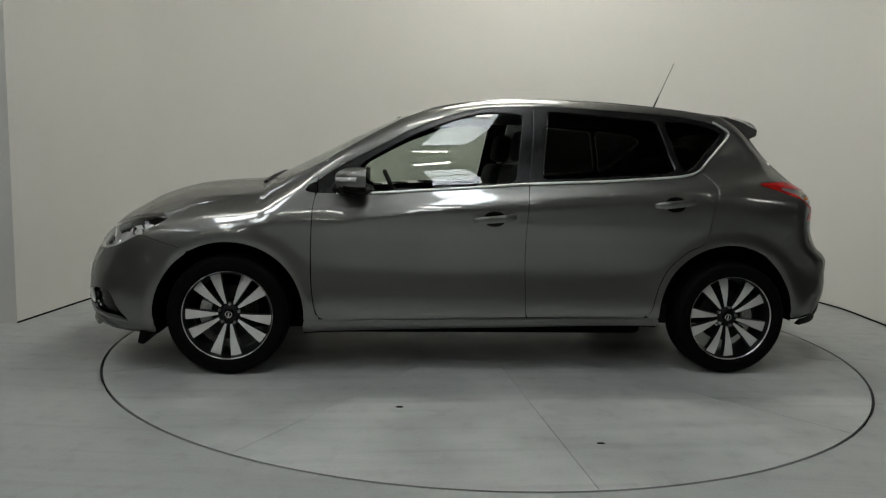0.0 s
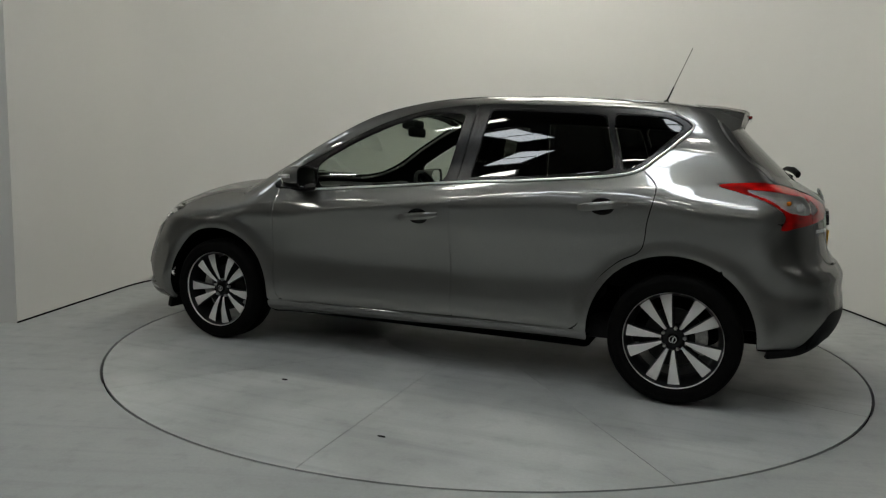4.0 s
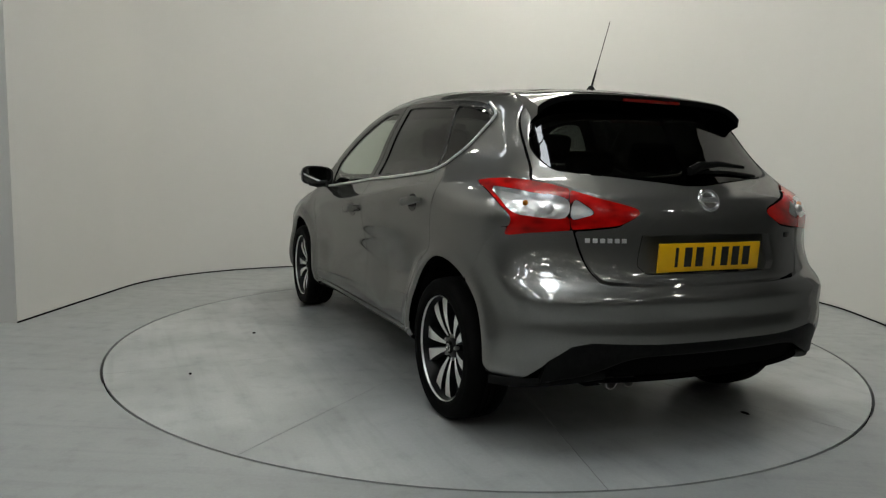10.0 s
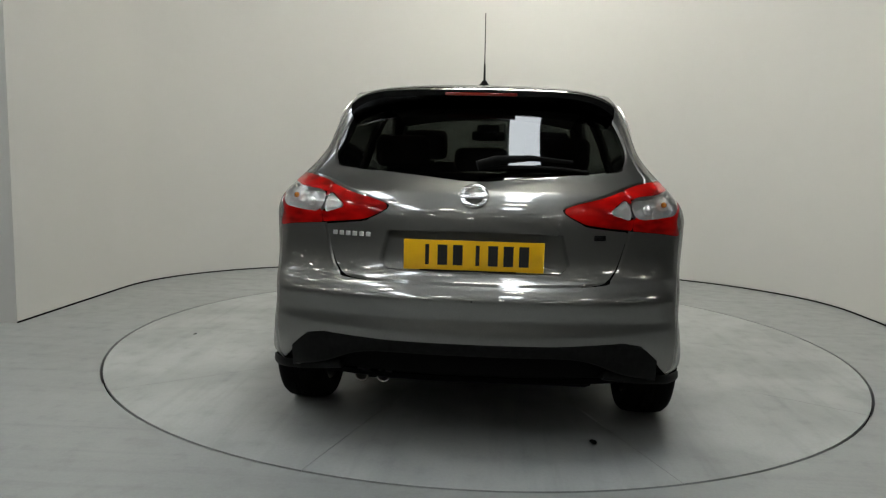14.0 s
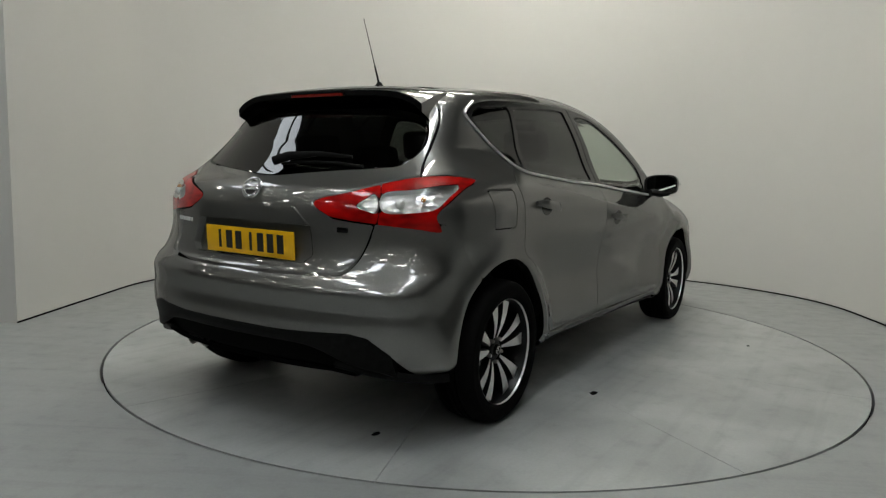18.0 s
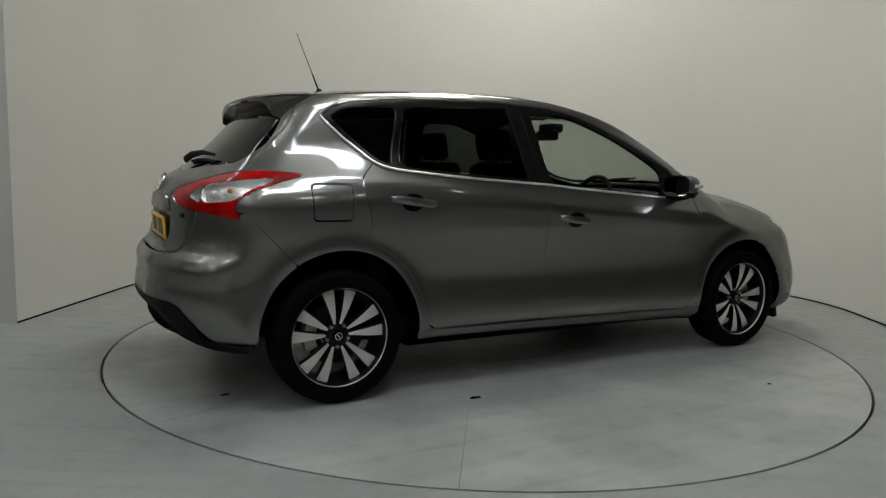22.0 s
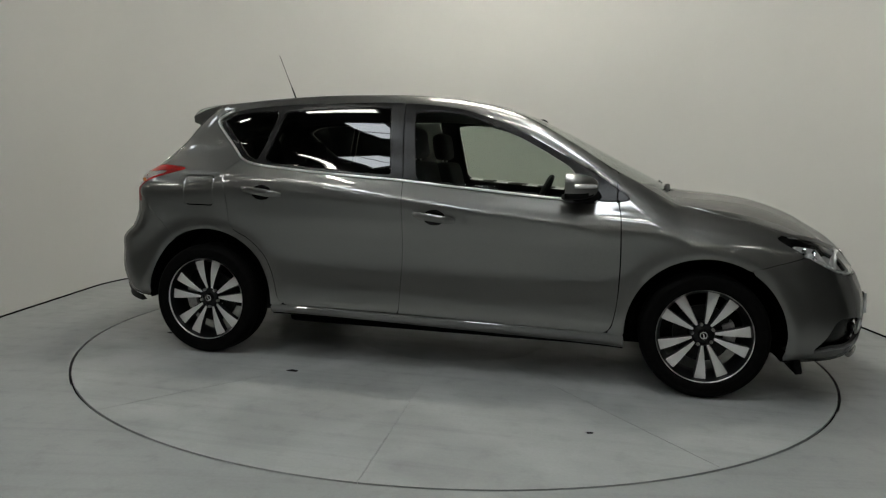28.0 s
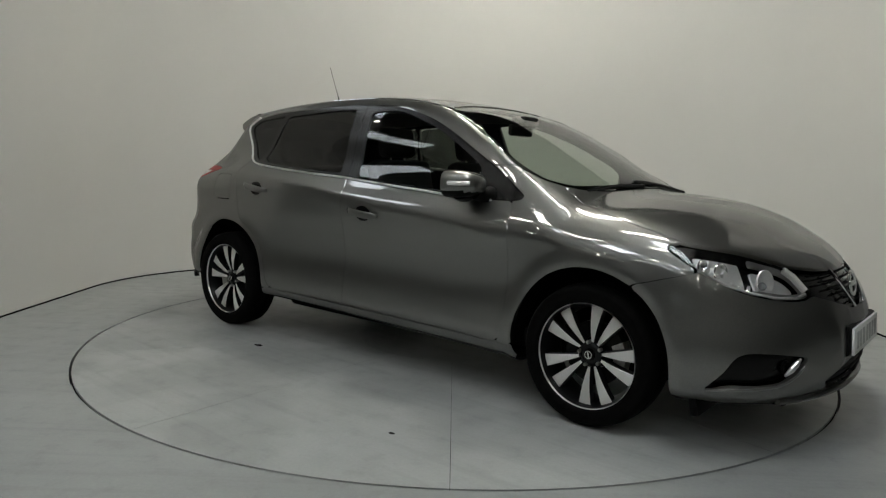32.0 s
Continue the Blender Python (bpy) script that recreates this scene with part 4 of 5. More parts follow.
def door_handle(x0, z0, x1, z1):
    def build(s):
        bm = bmesh.new()
        n = 14
        rings = []
        for i in range(n + 1):
            t = i / n
            p, nr = skin_point(x=x0 + (x1 - x0) * t, z=z0 + (z1 - z0) * t)
            lift = 0.006 + 0.030 * min(1, 4.2 * t, 4.2 * (1 - t)) ** 0.6
            half = 0.0205 * (0.55 + 0.45 * min(1, 6 * t, 6 * (1 - t)))
            ring = []
            for k in range(10):
                a = 2 * pi * k / 10
                q = p + nr * (lift + 0.007 * cos(a)) + Vector((0, 0, half * sin(a)))
                ring.append(bm.verts.new(flip(q, s)))
            rings.append(ring)
        for r, q in zip(rings, rings[1:]):
            for k in range(10):
                bm.faces.new((r[k], r[(k + 1) % 10], q[(k + 1) % 10], q[k]))
        bm.faces.new(rings[0])
        bm.faces.new(rings[-1][::-1])
        handle = part("door_handle", bm, PAINT, car)
        # flat black disc stands in for the shade inside the painted bowl
        bm = bmesh.new()
        xc, zc = (x0 + x1) / 2, (z0 + z1) / 2
        line = []
        for k in range(28):
            a = 2 * pi * k / 28
            line.append(bm.verts.new(flip(skin_point(x=xc + 0.060 * cos(a), z=zc - 0.004 + 0.041 * sin(a), out=0.0012)[0], s)))
        hub = bm.verts.new(flip(skin_point(x=xc, z=zc, out=0.0008)[0], s))
        for k in range(28):
            bm.faces.new((hub, line[k], line[(k + 1) % 28]))
        part("recess", bm, GLOSS_BLACK, handle)
    both(build)


door_handle(0.09, 0.829, -0.138, 0.853)
door_handle(-0.882, 0.923, -1.117, 0.948)


def door_mirror(s):
    # housing: a rounded shell, fuller at the front, open at the back for the glass
    bm = bmesh.new()
    c = Vector((0.682, 0.906, 1.024))
    cols, rows = 28, 16
    grid = []
    for i in range(rows + 1):
        a = pi / 2 * i / rows
        ring = []
        for k in range(cols):
            b = 2 * pi * k / cols
            cy, cz = cos(b), sin(b)
            sq = (abs(cy) ** 3.2 + abs(cz) ** 3.2) ** (-1 / 3.2)
            r = sin(a) ** 0.72
            x = 0.122 * cos(a)
            taper = 1 - 0.18 * (cy * 0.5 + 0.5) * cos(a)
            ring.append(bm.verts.new(flip(c + Vector((x, 0.108 * r * cy * sq * taper, 0.063 * r * cz * sq * (1.0 + 0.10 * cy))), s)))
        grid.append(ring)
    for g, h in zip(grid, grid[1:]):
        for k in range(cols):
            try:
                bm.faces.new((g[k], g[(k + 1) % cols], h[(k + 1) % cols], h[k]))
            except ValueError:
                pass
    back = [bm.verts.new(v.co + Vector((-0.035, 0, 0))) for v in grid[-1]]
    lip = [bm.verts.new(v.co.lerp(flip(c + Vector((-0.035, 0, 0)), s), 0.10)) for v in back]
    deep = [bm.verts.new(v.co + Vector((0.012, 0, 0))) for v in lip]
    for g, h in ((grid[-1], back), (back, lip), (lip, deep)):
        for k in range(cols):
            bm.faces.new((g[k], g[(k + 1) % cols], h[(k + 1) % cols], h[k]))
    bmesh.ops.remove_doubles(bm, verts=bm.verts, dist=1e-5)
    mirror = part("door_mirror", bm, PAINT, car)
    mirror.data.materials.append(BLACK_TRIM)
    for f in mirror.data.polygons:
        if f.center.z < 0.990 or f.center.x < 0.654:
            f.material_index = 1
    bm = bmesh.new()
    ring = [bm.verts.new(v) for v in [flip(c + Vector((-0.026, 0.098 * cos(2 * pi * k / 24) * (abs(cos(2 * pi * k / 24)) ** 3.2 + abs(sin(2 * pi * k / 24)) ** 3.2) ** (-1 / 3.2),
                                      0.055 * sin(2 * pi * k / 24) * (abs(cos(2 * pi * k / 24)) ** 3.2 + abs(sin(2 * pi * k / 24)) ** 3.2) ** (-1 / 3.2))), s) for k in range(24)]]
    bm.faces.new(ring)
    part("mirror_glass", bm, MIRROR, mirror, "mirror glass", smooth=0)
    bm = bmesh.new()
    pts = [c + Vector((0.122 * cos(a) + 0.002, 0.108 * sin(a) ** 0.72 * 0.985, 0.004)) for a in np.linspace(0.55, 1.5, 8)]
    tube(bm, [flip(p, s) for p in pts], 0.011, 8)
    part("indicator", bm, LAMP_WHITE, mirror, "white indicator lens")
    bm = bmesh.new()
    tube(bm, [flip(Vector(p), s) for p in ((0.735, 0.87, 0.985), (0.745, 0.82, 0.975), (0.765, 0.775, 0.972))], [0.032, 0.036, 0.045], 12, 1.4)
    part("mirror_arm", bm, BLACK_TRIM, mirror)
    bm = bmesh.new()
    tube(bm, [flip(Vector(p), s) for p in ((0.65, 0.84, 0.970), (0.69, 0.89, 0.966), (0.71, 0.95, 0.972))], [0.02, 0.028, 0.02], 10, 1.8)
    part("mirror_foot", bm, BLACK_TRIM, mirror)


both(door_mirror)

# ---- roof spoiler, aerial, wipers ----
def spoiler():
    top, low = bmesh.new(), bmesh.new()
    rows_t, rows_l = [], []
    for i in range(41):
        v = -1 + 2 * i / 40
        y = 0.553 * v
        k = abs(v)
        front = -1.34 - 0.06 * k ** 2
        z_front = float(LINE["crown"](np.array([front]))[0] - LINE["drop"](np.array([front]))[0] * (abs(y) / 0.7) ** 2.2) + 0.003
        tip_x = -1.622 + 0.03 * k ** 2.4
        tip_z = 1.430 - 0.012 * k ** 2 - 0.055 * k ** 8
        thick = 0.028 + 0.012 * k ** 5
        mid = ((front + tip_x) / 2, (z_front + tip_z) / 2 + 0.006)
        pts_t = [(front, z_front), mid, (tip_x + 0.012, tip_z + 0.001), (tip_x, tip_z - 0.006)]
        pts_l = [(tip_x, tip_z - 0.006), (tip_x + 0.004, tip_z - thick), (tip_x + 0.04, tip_z - thick - 0.015), (-1.50, tip_z - 0.075 - 0.02 * k ** 4), (-1.42, z_front - 0.06)]
        rows_t.append([top.verts.new((x, y, z)) for x, z in pts_t])
        rows_l.append([low.verts.new((x, y, z)) for x, z in pts_l])
    for bm, rows in ((top, rows_t), (low, rows_l)):
        for a, b in zip(rows, rows[1:]):
            for p in range(len(a) - 1):
                bm.faces.new((a[p], b[p], b[p + 1], a[p + 1]))
    for i in (0, 40):
        top.faces.new(rows_t[i] + [top.verts.new(v.co) for v in rows_l[i][1:]])
    sp = part("roof_spoiler", top, PAINT, car, smooth=30)
    part("spoiler_underside", low, GLOSS_BLACK, sp, "gloss black underside", smooth=30)
    bm = bmesh.new()
    box(bm, (0.02, 0.30, 0.014), (-1.626, 0, 1.404), 0.004)
    part("high_brake_lamp", bm, RED_DIM, sp, "dim red brake lamp")


spoiler()


def aerial():
    bm = bmesh.new()
    lathe(bm, [(0.028, -0.01), (0.026, 0.002), (0.016, 0.012), (0.011, 0.022)], 20, Matrix.Translation((-1.175, 0, 1.492)))
    base = part("aerial", bm, BLACK_TRIM, car, "black roof aerial")
    bm = bmesh.new()
    a, b = Vector((-1.177, 0, 1.505)), Vector((-1.302, 0, 1.80))
    tube(bm, [a, a.lerp(b, 0.28)], [0.0055, 0.0042], 8)
    part("aerial_grip", bm, BLACK_TRIM, base)
    bm = bmesh.new()
    tube(bm, [a.lerp(b, 0.27), a.lerp(b, 0.6), b], [0.0022, 0.002, 0.0017], 6)
    part("aerial_rod", bm, BLACK_TRIM, base)


aerial()


def rear_wiper():
    bm = bmesh.new()
    pts = [skin_point(x=-1, y=abs(y), z=z, out=o)[0] for y, z, o in ((0.02, 1.085, 0.03), (0.05, 1.105, 0.035), (0.20, 1.122, 0.028), (0.36, 1.118, 0.018))]
    tube(bm, [Vector((p.x, -abs(y), p.z)) for p, y in zip(pts, (0.0, 0.07, 0.20, 0.37))], [0.020, 0.019, 0.012, 0.007], 10, 0.7)
    arm = part("rear_wiper", bm, BLACK_TRIM, car, "black rear wiper")
    bm = bmesh.new()
    blade = [(0.02, 1.098), (0.10, 1.106), (0.20, 1.108), (0.30, 1.106), (0.43, 1.094)]
    tube(bm, [Vector((skin_point(x=-1, y=abs(y), z=z, out=0.009)[0].x, -y, z)) for y, z in blade], 0.0075, 6)
    part("wiper_blade", bm, BLACK_TRIM, arm)


rear_wiper()


def front_wiper(y0, y1):
    def at(x, y, o):
        return Vector((x, y, skin_point(x=x, y=abs(y))[0].z + o))
    line = [(1.205, 0.0), (1.196, 0.25), (1.188, 0.5), (1.180, 0.75), (1.174, 1.0)]
    bm = bmesh.new()
    tube(bm, [at(x, y0 + (y1 - y0) * t, 0.004) for x, t in line], [0.013, 0.010, 0.008, 0.007, 0.005], 8)
    arm = part("front_wiper", bm, BLACK_TRIM, car, "black windscreen wiper")
    bm = bmesh.new()
    tube(bm, [at(x - 0.018, y0 + (y1 - y0) * (0.15 + t), 0.003) for x, t in line], 0.006, 6)
    part("wiper_blade", bm, BLACK_TRIM, arm)


front_wiper(0.50, 0.02)
front_wiper(-0.05, -0.48)

# ---- nose ----
def front_details():
    bm = bmesh.new()
    box(bm, (0.012, 0.52, 0.112), (0, 0, 0), 0.003)
    plate = part("front_plate", bm, PLATE_WHITE, car, "white number plate with faint grey bars")
    plate.matrix_basis = pose(2.250, 0, 0.437, 0, -4, 0)
    for k in range(7):
        bm = bmesh.new()
        box(bm, (0.002, 0.036, 0.070), (0.0068, -0.195 + 0.062 * k + (0.02 if k > 2 else 0), 0))
        part("plate_bar", bm, PLATE_FADED, plate, smooth=0)
    bm = bmesh.new()
    box(bm, (0.05, 0.54, 0.13), (2.216, 0, 0.437), 0.012)
    part("plate_holder", bm, BLACK_TRIM, car)
    # grille slats between the lamps
    for k in range(6):
        z = 0.575 + 0.025 * k
        half = 0.10 + 0.055 * k
        bm = bmesh.new()
        ys = np.linspace(-min(half, 0.42), min(half, 0.42), 13)
        tube(bm, [Vector((skin_point(x=1, y=abs(float(y)), z=z, out=-0.014)[0].x, float(y), z)) for y in ys], 0.0045, 6)
        part("grille_slat", bm, DARK, car)

    def vee(s):
        bm = bmesh.new()
        pts = [(0.165, 0.715), (0.145, 0.66), (0.115, 0.60), (0.085, 0.563)]
        tube(bm, [flip(Vector((skin_point(x=1, y=y, z=z, out=0.002)[0].x, y, z)), s) for y, z in pts], 0.007, 8)
        part("grille_bar", bm, CHROME, car, "chrome V bar")
    both(vee)
    c = skin_point(x=1, y=0.0001, z=0.648, out=0.008)[0]
    emblem(Matrix.Translation((c.x, 0, 0.648)) @ Euler((0, radians(80), 0)).to_matrix().to_4x4(), 0.056)
    # splitter lip and lower intake bars
    bm = bmesh.new()
    ys = np.linspace(-0.62, 0.62, 25)
    tube(bm, [Vector((skin_point(x=1, y=abs(float(y)), z=0.235, out=0.004)[0].x, float(y), 0.228)) for y in ys], 0.014, 8)
    part("splitter", bm, PAINT, car)
    for z in (0.27, 0.305, 0.34):
        bm = bmesh.new()
        half = 0.40 - abs(z - 0.29) * 2.2
        ys = np.linspace(-half, half, 11)
        tube(bm, [Vector((skin_point(x=1, y=abs(float(y)), z=z, out=-0.016)[0].x, float(y), z)) for y in ys], 0.005, 6)
        part("intake_bar", bm, BLACK_TRIM, car)


def emblem(m, r):
    bm = bmesh.new()
    ring = []
    for i in range(40):
        a = 2 * pi * i / 40
        ring.append([bm.verts.new(m @ Vector(((r + 0.011 * cos(b)) * cos(a) * 0.9, (r + 0.011 * cos(b)) * sin(a), 0.007 * sin(b)))) for b in np.linspace(0, 2 * pi, 8, endpoint=False)])
    for i in range(40):
        for k in range(8):
            p, q = ring[i], ring[(i + 1) % 40]
            bm.faces.new((p[k], q[k], q[(k + 1) % 8], p[(k + 1) % 8]))
    badge = part("emblem", bm, EMBLEM_SILVER, car, "plain chrome ring emblem")
    bm = bmesh.new()
    made = box(bm, (0.024, r * 2.3, 0.010), (0, 0, 0.002), 0.003)
    bmesh.ops.transform(bm, matrix=m, verts=bm.verts)
    part("emblem_bar", bm, EMBLEM_SILVER, badge)


front_details()


def air_deflector(s):
    bm = bmesh.new()
    box(bm, (0.035, 0.24, 0.085), (1.80, s * 0.66, 0.185), 0.008, Euler((0, radians(-12), 0)).to_matrix())
    part("air_deflector", bm, BLACK_TRIM, car, "black flap ahead of the wheel")


both(air_deflector)


def corner_point(u, z, s, out=0.0):
    return flip(skin_point(z=z, u=u, out=out)[0], s)


def headlamp_inside(s):
    lamp = new("headlamp_unit")
    lamp.parent = car

    def bowl(u, z, r, mat, name, depth=0.025, out=-0.028):
        p, n = skin_point(z=z, u=u, out=out)
        axis = Vector((0.93, 0.30, 0.12)).normalized()
        m = Matrix.Translation(flip(p, s)) @ flip(axis, s).to_track_quat("Z", "Y").to_matrix().to_4x4()
        bm = bmesh.new()
        lathe(bm, [(0.0001, -depth), (r * 0.55, -depth * 0.8), (r * 0.85, -depth * 0.35), (r, 0.0), (r * 1.06, 0.002), (r * 1.08, -0.006)], 24, m)
        part(name, bm, mat, lamp)

    bowl(-0.985, 0.695, 0.050, CHROME_SOFT, "inner_reflector", 0.03, -0.020)
    bowl(-0.80, 0.735, 0.036, CHROME, "main_reflector", 0.03)
    bowl(-0.725, 0.756, 0.024, CHROME, "outer_reflector", 0.02, -0.02)
    p, n = skin_point(z=0.692, u=-0.985, out=-0.040)
    bm = bmesh.new()
    bmesh.ops.create_uvsphere(bm, u_segments=20, v_segments=12, radius=0.017, matrix=Matrix.Translation(flip(p, s)))
    part("projector_lens", bm, LENS_BALL, lamp, "glass projector lens")
    random.seed(11)
    # facetted bright pieces between the bowls
    for k in range(9):
        u = -0.68 - 0.033 * k
        z = 0.762 - 0.012 * k + random.uniform(-0.022, 0.022)
        p, n = skin_point(z=z, u=u, out=-0.038)
        bm = bmesh.new()
        turn = Euler((random.uniform(-0.6, 0.6), random.uniform(-0.6, 0.6), random.uniform(-0.6, 0.6))).to_matrix()
        box(bm, (0.012, 0.030, 0.022), flip(p, s), 0.003, turn)
        part("reflector_facet", bm, CHROME_SOFT, lamp)
    bm = bmesh.new()
    tube(bm, [corner_point(u, z, s, -0.012) for u, z in ((-0.70, 0.735), (-0.80, 0.683), (-0.90, 0.654), (-1.02, 0.634), (-1.12, 0.631), (-1.17, 0.645))], 0.006, 8)
    part("lower_strip", bm, CHROME_SOFT, lamp)
    bm = bmesh.new()
    tube(bm, [corner_point(u, z, s, -0.012) for u, z in ((-1.17, 0.655), (-1.13, 0.705), (-1.09, 0.735))], 0.016, 8)
    part("inner_strip", bm, CHROME_SOFT, lamp)


both(headlamp_inside)


def fog_lamp(s):
    p, n = skin_point(z=0.365, u=-1.06, out=-0.018)
    m = Matrix.Translation(flip(p, s)) @ Vector((1, 0.25 * s, 0)).normalized().to_track_quat("Z", "Y").to_matrix().to_4x4()
    bm = bmesh.new()
    lathe(bm, [(0.0001, -0.02), (0.016, -0.012), (0.022, -0.004), (0.025, -0.004), (0.027, -0.016)], 24, m)
    fog = part("fog_lamp", bm, RIM_BLACK, car, "dark fog lamp in its recess")
    bm = bmesh.new()
    tube(bm, [corner_point(u, z, s, -0.004) for u, z in ((-1.105, 0.402), (-1.085, 0.382), (-1.06, 0.356), (-1.035, 0.338))], [0.005, 0.012, 0.011, 0.005], 8)
    part("fog_bracket", bm, CHROME_SOFT, fog, "bright fog lamp bracket")
    # body-paint ledge under the recess, its lit look put in as lighter grey
    bm = bmesh.new()
    tube(bm, [corner_point(u, z, s, 0.002) for u, z in ((-0.735, 0.272), (-0.80, 0.282), (-0.90, 0.287), (-1.0, 0.297), (-1.05, 0.312), (-1.09, 0.335), (-1.125, 0.37))], [0.003, 0.007, 0.007, 0.006, 0.005, 0.005, 0.004], 8)
    part("lit_fog_ledge", bm, LAMP_SILVER, fog, "painted lower ledge, lighter grey where lit")


both(fog_lamp)

# ---- tail ----
def rear_details():
    bm = bmesh.new()
    box(bm, (0.008, 0.52, 0.113), (0, 0, 0), 0.003)
    plate = part("rear_plate", bm, PLATE_YELLOW, car, "yellow number plate with dark bars")
    plate.matrix_basis = pose(-2.022, 0, 0.776, 0, -3, 0)
    for k in range(7):
        bm = bmesh.new()
        box(bm, (0.002, 0.014 if k in (0, 3) else 0.036, 0.076), (-0.0048, 0.172 - 0.057 * k - (0.016 if k > 2 else 0), 0.002))
        part("plate_bar", bm, PLATE_INK, plate, smooth=0)
    bm = bmesh.new()
    box(bm, (0.012, 0.36, 0.012), (-2.018, 0.02, 0.716), 0.003)
    part("plate_bracket", bm, BLACK_TRIM, car)
    c = skin_point(x=-1, y=0.0001, z=0.996, out=0.016)[0]
    emblem(Matrix.Translation((c.x, 0.004, 0.996)) @ Euler((0, radians(-68), 0)).to_matrix().to_4x4(), 0.044)
    # model lettering as plain bars
    for k in range(6):
        y = 0.535 - 0.027 * k
        p, n = skin_point(x=-1, y=y, z=0.842, out=0.001)
        bm = bmesh.new()
        box(bm, (0.004, 0.019, 0.017), p, 0.0015, n.to_track_quat("-X", "Z").to_matrix())
        part("badge_bar", bm, CHROME_SOFT, car)
    p, n = skin_point(x=-1, y=0.465, z=0.852, out=0.001)
    bm = bmesh.new()
    box(bm, (0.005, 0.045, 0.02), Vector((p.x, -p.y, p.z)), 0.004, Vector((n.x, -n.y, n.z)).to_track_quat("-X", "Z").to_matrix())
    part("engine_badge", bm, GLOSS_BLACK, car)
    # exhaust and silencer below the floor
    bm = bmesh.new()
    tube(bm, [Vector((-1.45, 0.30, 0.27)), Vector((-1.45, -0.30, 0.27))], 0.10, 16, 1.2)
    part("silencer", bm, DARK, car)
    for y in (0.42, 0.335):
        bm = bmesh.new()
        pipe = [(0.022, 0.0), (0.026, 0.0), (0.027, 0.12), (0.027, 0.40)]
        lathe(bm, pipe, 20, pose(-1.99, y, 0.295, 0, 84, 0))
        lathe(bm, [(0.022, 0.0), (0.021, 0.2)], 20, pose(-1.99, y, 0.295, 0, 84, 0))
        part("exhaust_tip", bm, STEEL, car, "steel exhaust tip")


rear_details()


def diffuser_lip():
    """The black lip that flares out along the bumper's lower edge, deepest below the corners."""
    edge = spline([0.0, 0.30, 0.56, 0.63, 0.70], [0.466, 0.467, 0.474, 0.458, 0.400])
    bm = bmesh.new()
    rows = []
    for y in np.linspace(-0.70, 0.70, 57):
        k = abs(float(y))
        top = float(edge(np.array([k]))[0])
        deep = 0.035 + 0.075 * math.exp(-((k - 0.60) / 0.14) ** 2)
        flare_out = 0.002 + 0.020 * math.exp(-((k - 0.60) / 0.16) ** 2)
        row = []
        for dz, out in ((0.004, -0.012), (-0.004, 0.002), (-0.6 * deep, 0.4 * flare_out), (-deep, flare_out), (-deep - 0.012, flare_out - 0.006), (-deep - 0.010, flare_out - 0.05)):
            p, n = skin_point(x=-1, y=max(k, 0.0001), z=top + dz, out=out)
            row.append(bm.verts.new((p.x, math.copysign(p.y, y), p.z)))
        rows.append(row)
    for a, b in zip(rows, rows[1:]):
        for k in range(len(a) - 1):
            bm.faces.new((a[k], b[k], b[k + 1], a[k + 1]))
    bm.faces.new(rows[0])
    bm.faces.new(rows[-1][::-1])
    part("diffuser_lip", bm, BLACK_TRIM, car, "black lower bumper lip", smooth=50)


diffuser_lip()


def corner_lip(s):
    """The lip's return along the side, from the rear corner to the wheel arch."""
    bm = bmesh.new()
    rows = []
    for k in range(15):
        t = k / 14
        a = radians(104 + 46 * t)
        low = 0.282 + 0.058 * t ** 1.3
        row = []
        for dz, out in ((0.026, -0.004), (0.022, 0.002), (0.010, 0.003 + 0.008 * t), (0.0, 0.005 + 0.008 * t), (-0.008, 0.002 + 0.007 * t), (-0.006, -0.035)):
            way = np.array([[cos(a), sin(a), 0.0]])
            p = on_body(np.array([[-1.62, 0.25, max(low + dz, 0.325)]]), way)
            n = body_grad(p)[0]
            n[2] = 0
            q = p[0] + out * n
            row.append(bm.verts.new(flip(Vector((q[0], q[1], low + dz)), s)))
        rows.append(row)
    for a, b in zip(rows, rows[1:]):
        for k in range(len(a) - 1):
            bm.faces.new((a[k], b[k], b[k + 1], a[k + 1]))
    bm.faces.new(rows[0])
    bm.faces.new(rows[-1][::-1])
    part("corner_lip", bm, BLACK_TRIM, car, "black lip below the bumper corner", smooth=50)


both(corner_lip)


def tail_lamp_detail(s):
    # a raised bright bowl behind the clear segment
    k = 1 / math.sqrt(2)
    for u, z, r in ((-0.77, 0.982, 0.014), (-0.86, 0.960, 0.024)):
        start, way = np.array([[(-0.9 + u) * k, (0.9 + u) * k, z]]), np.array([[-k, k, 0.0]])
        p = on_body(start, way, 1.6)
        n = body_grad(p)
        q = flip(Vector(p[0] - 0.014 * n[0]), s)
        bm = bmesh.new()
        bmesh.ops.create_uvsphere(bm, u_segments=14, v_segments=8, radius=r * 0.8, matrix=Matrix.Translation(q))
        part("lamp_bulb", bm, AMBER if u == -0.77 else CHROME_SOFT, car)


both(tail_lamp_detail)

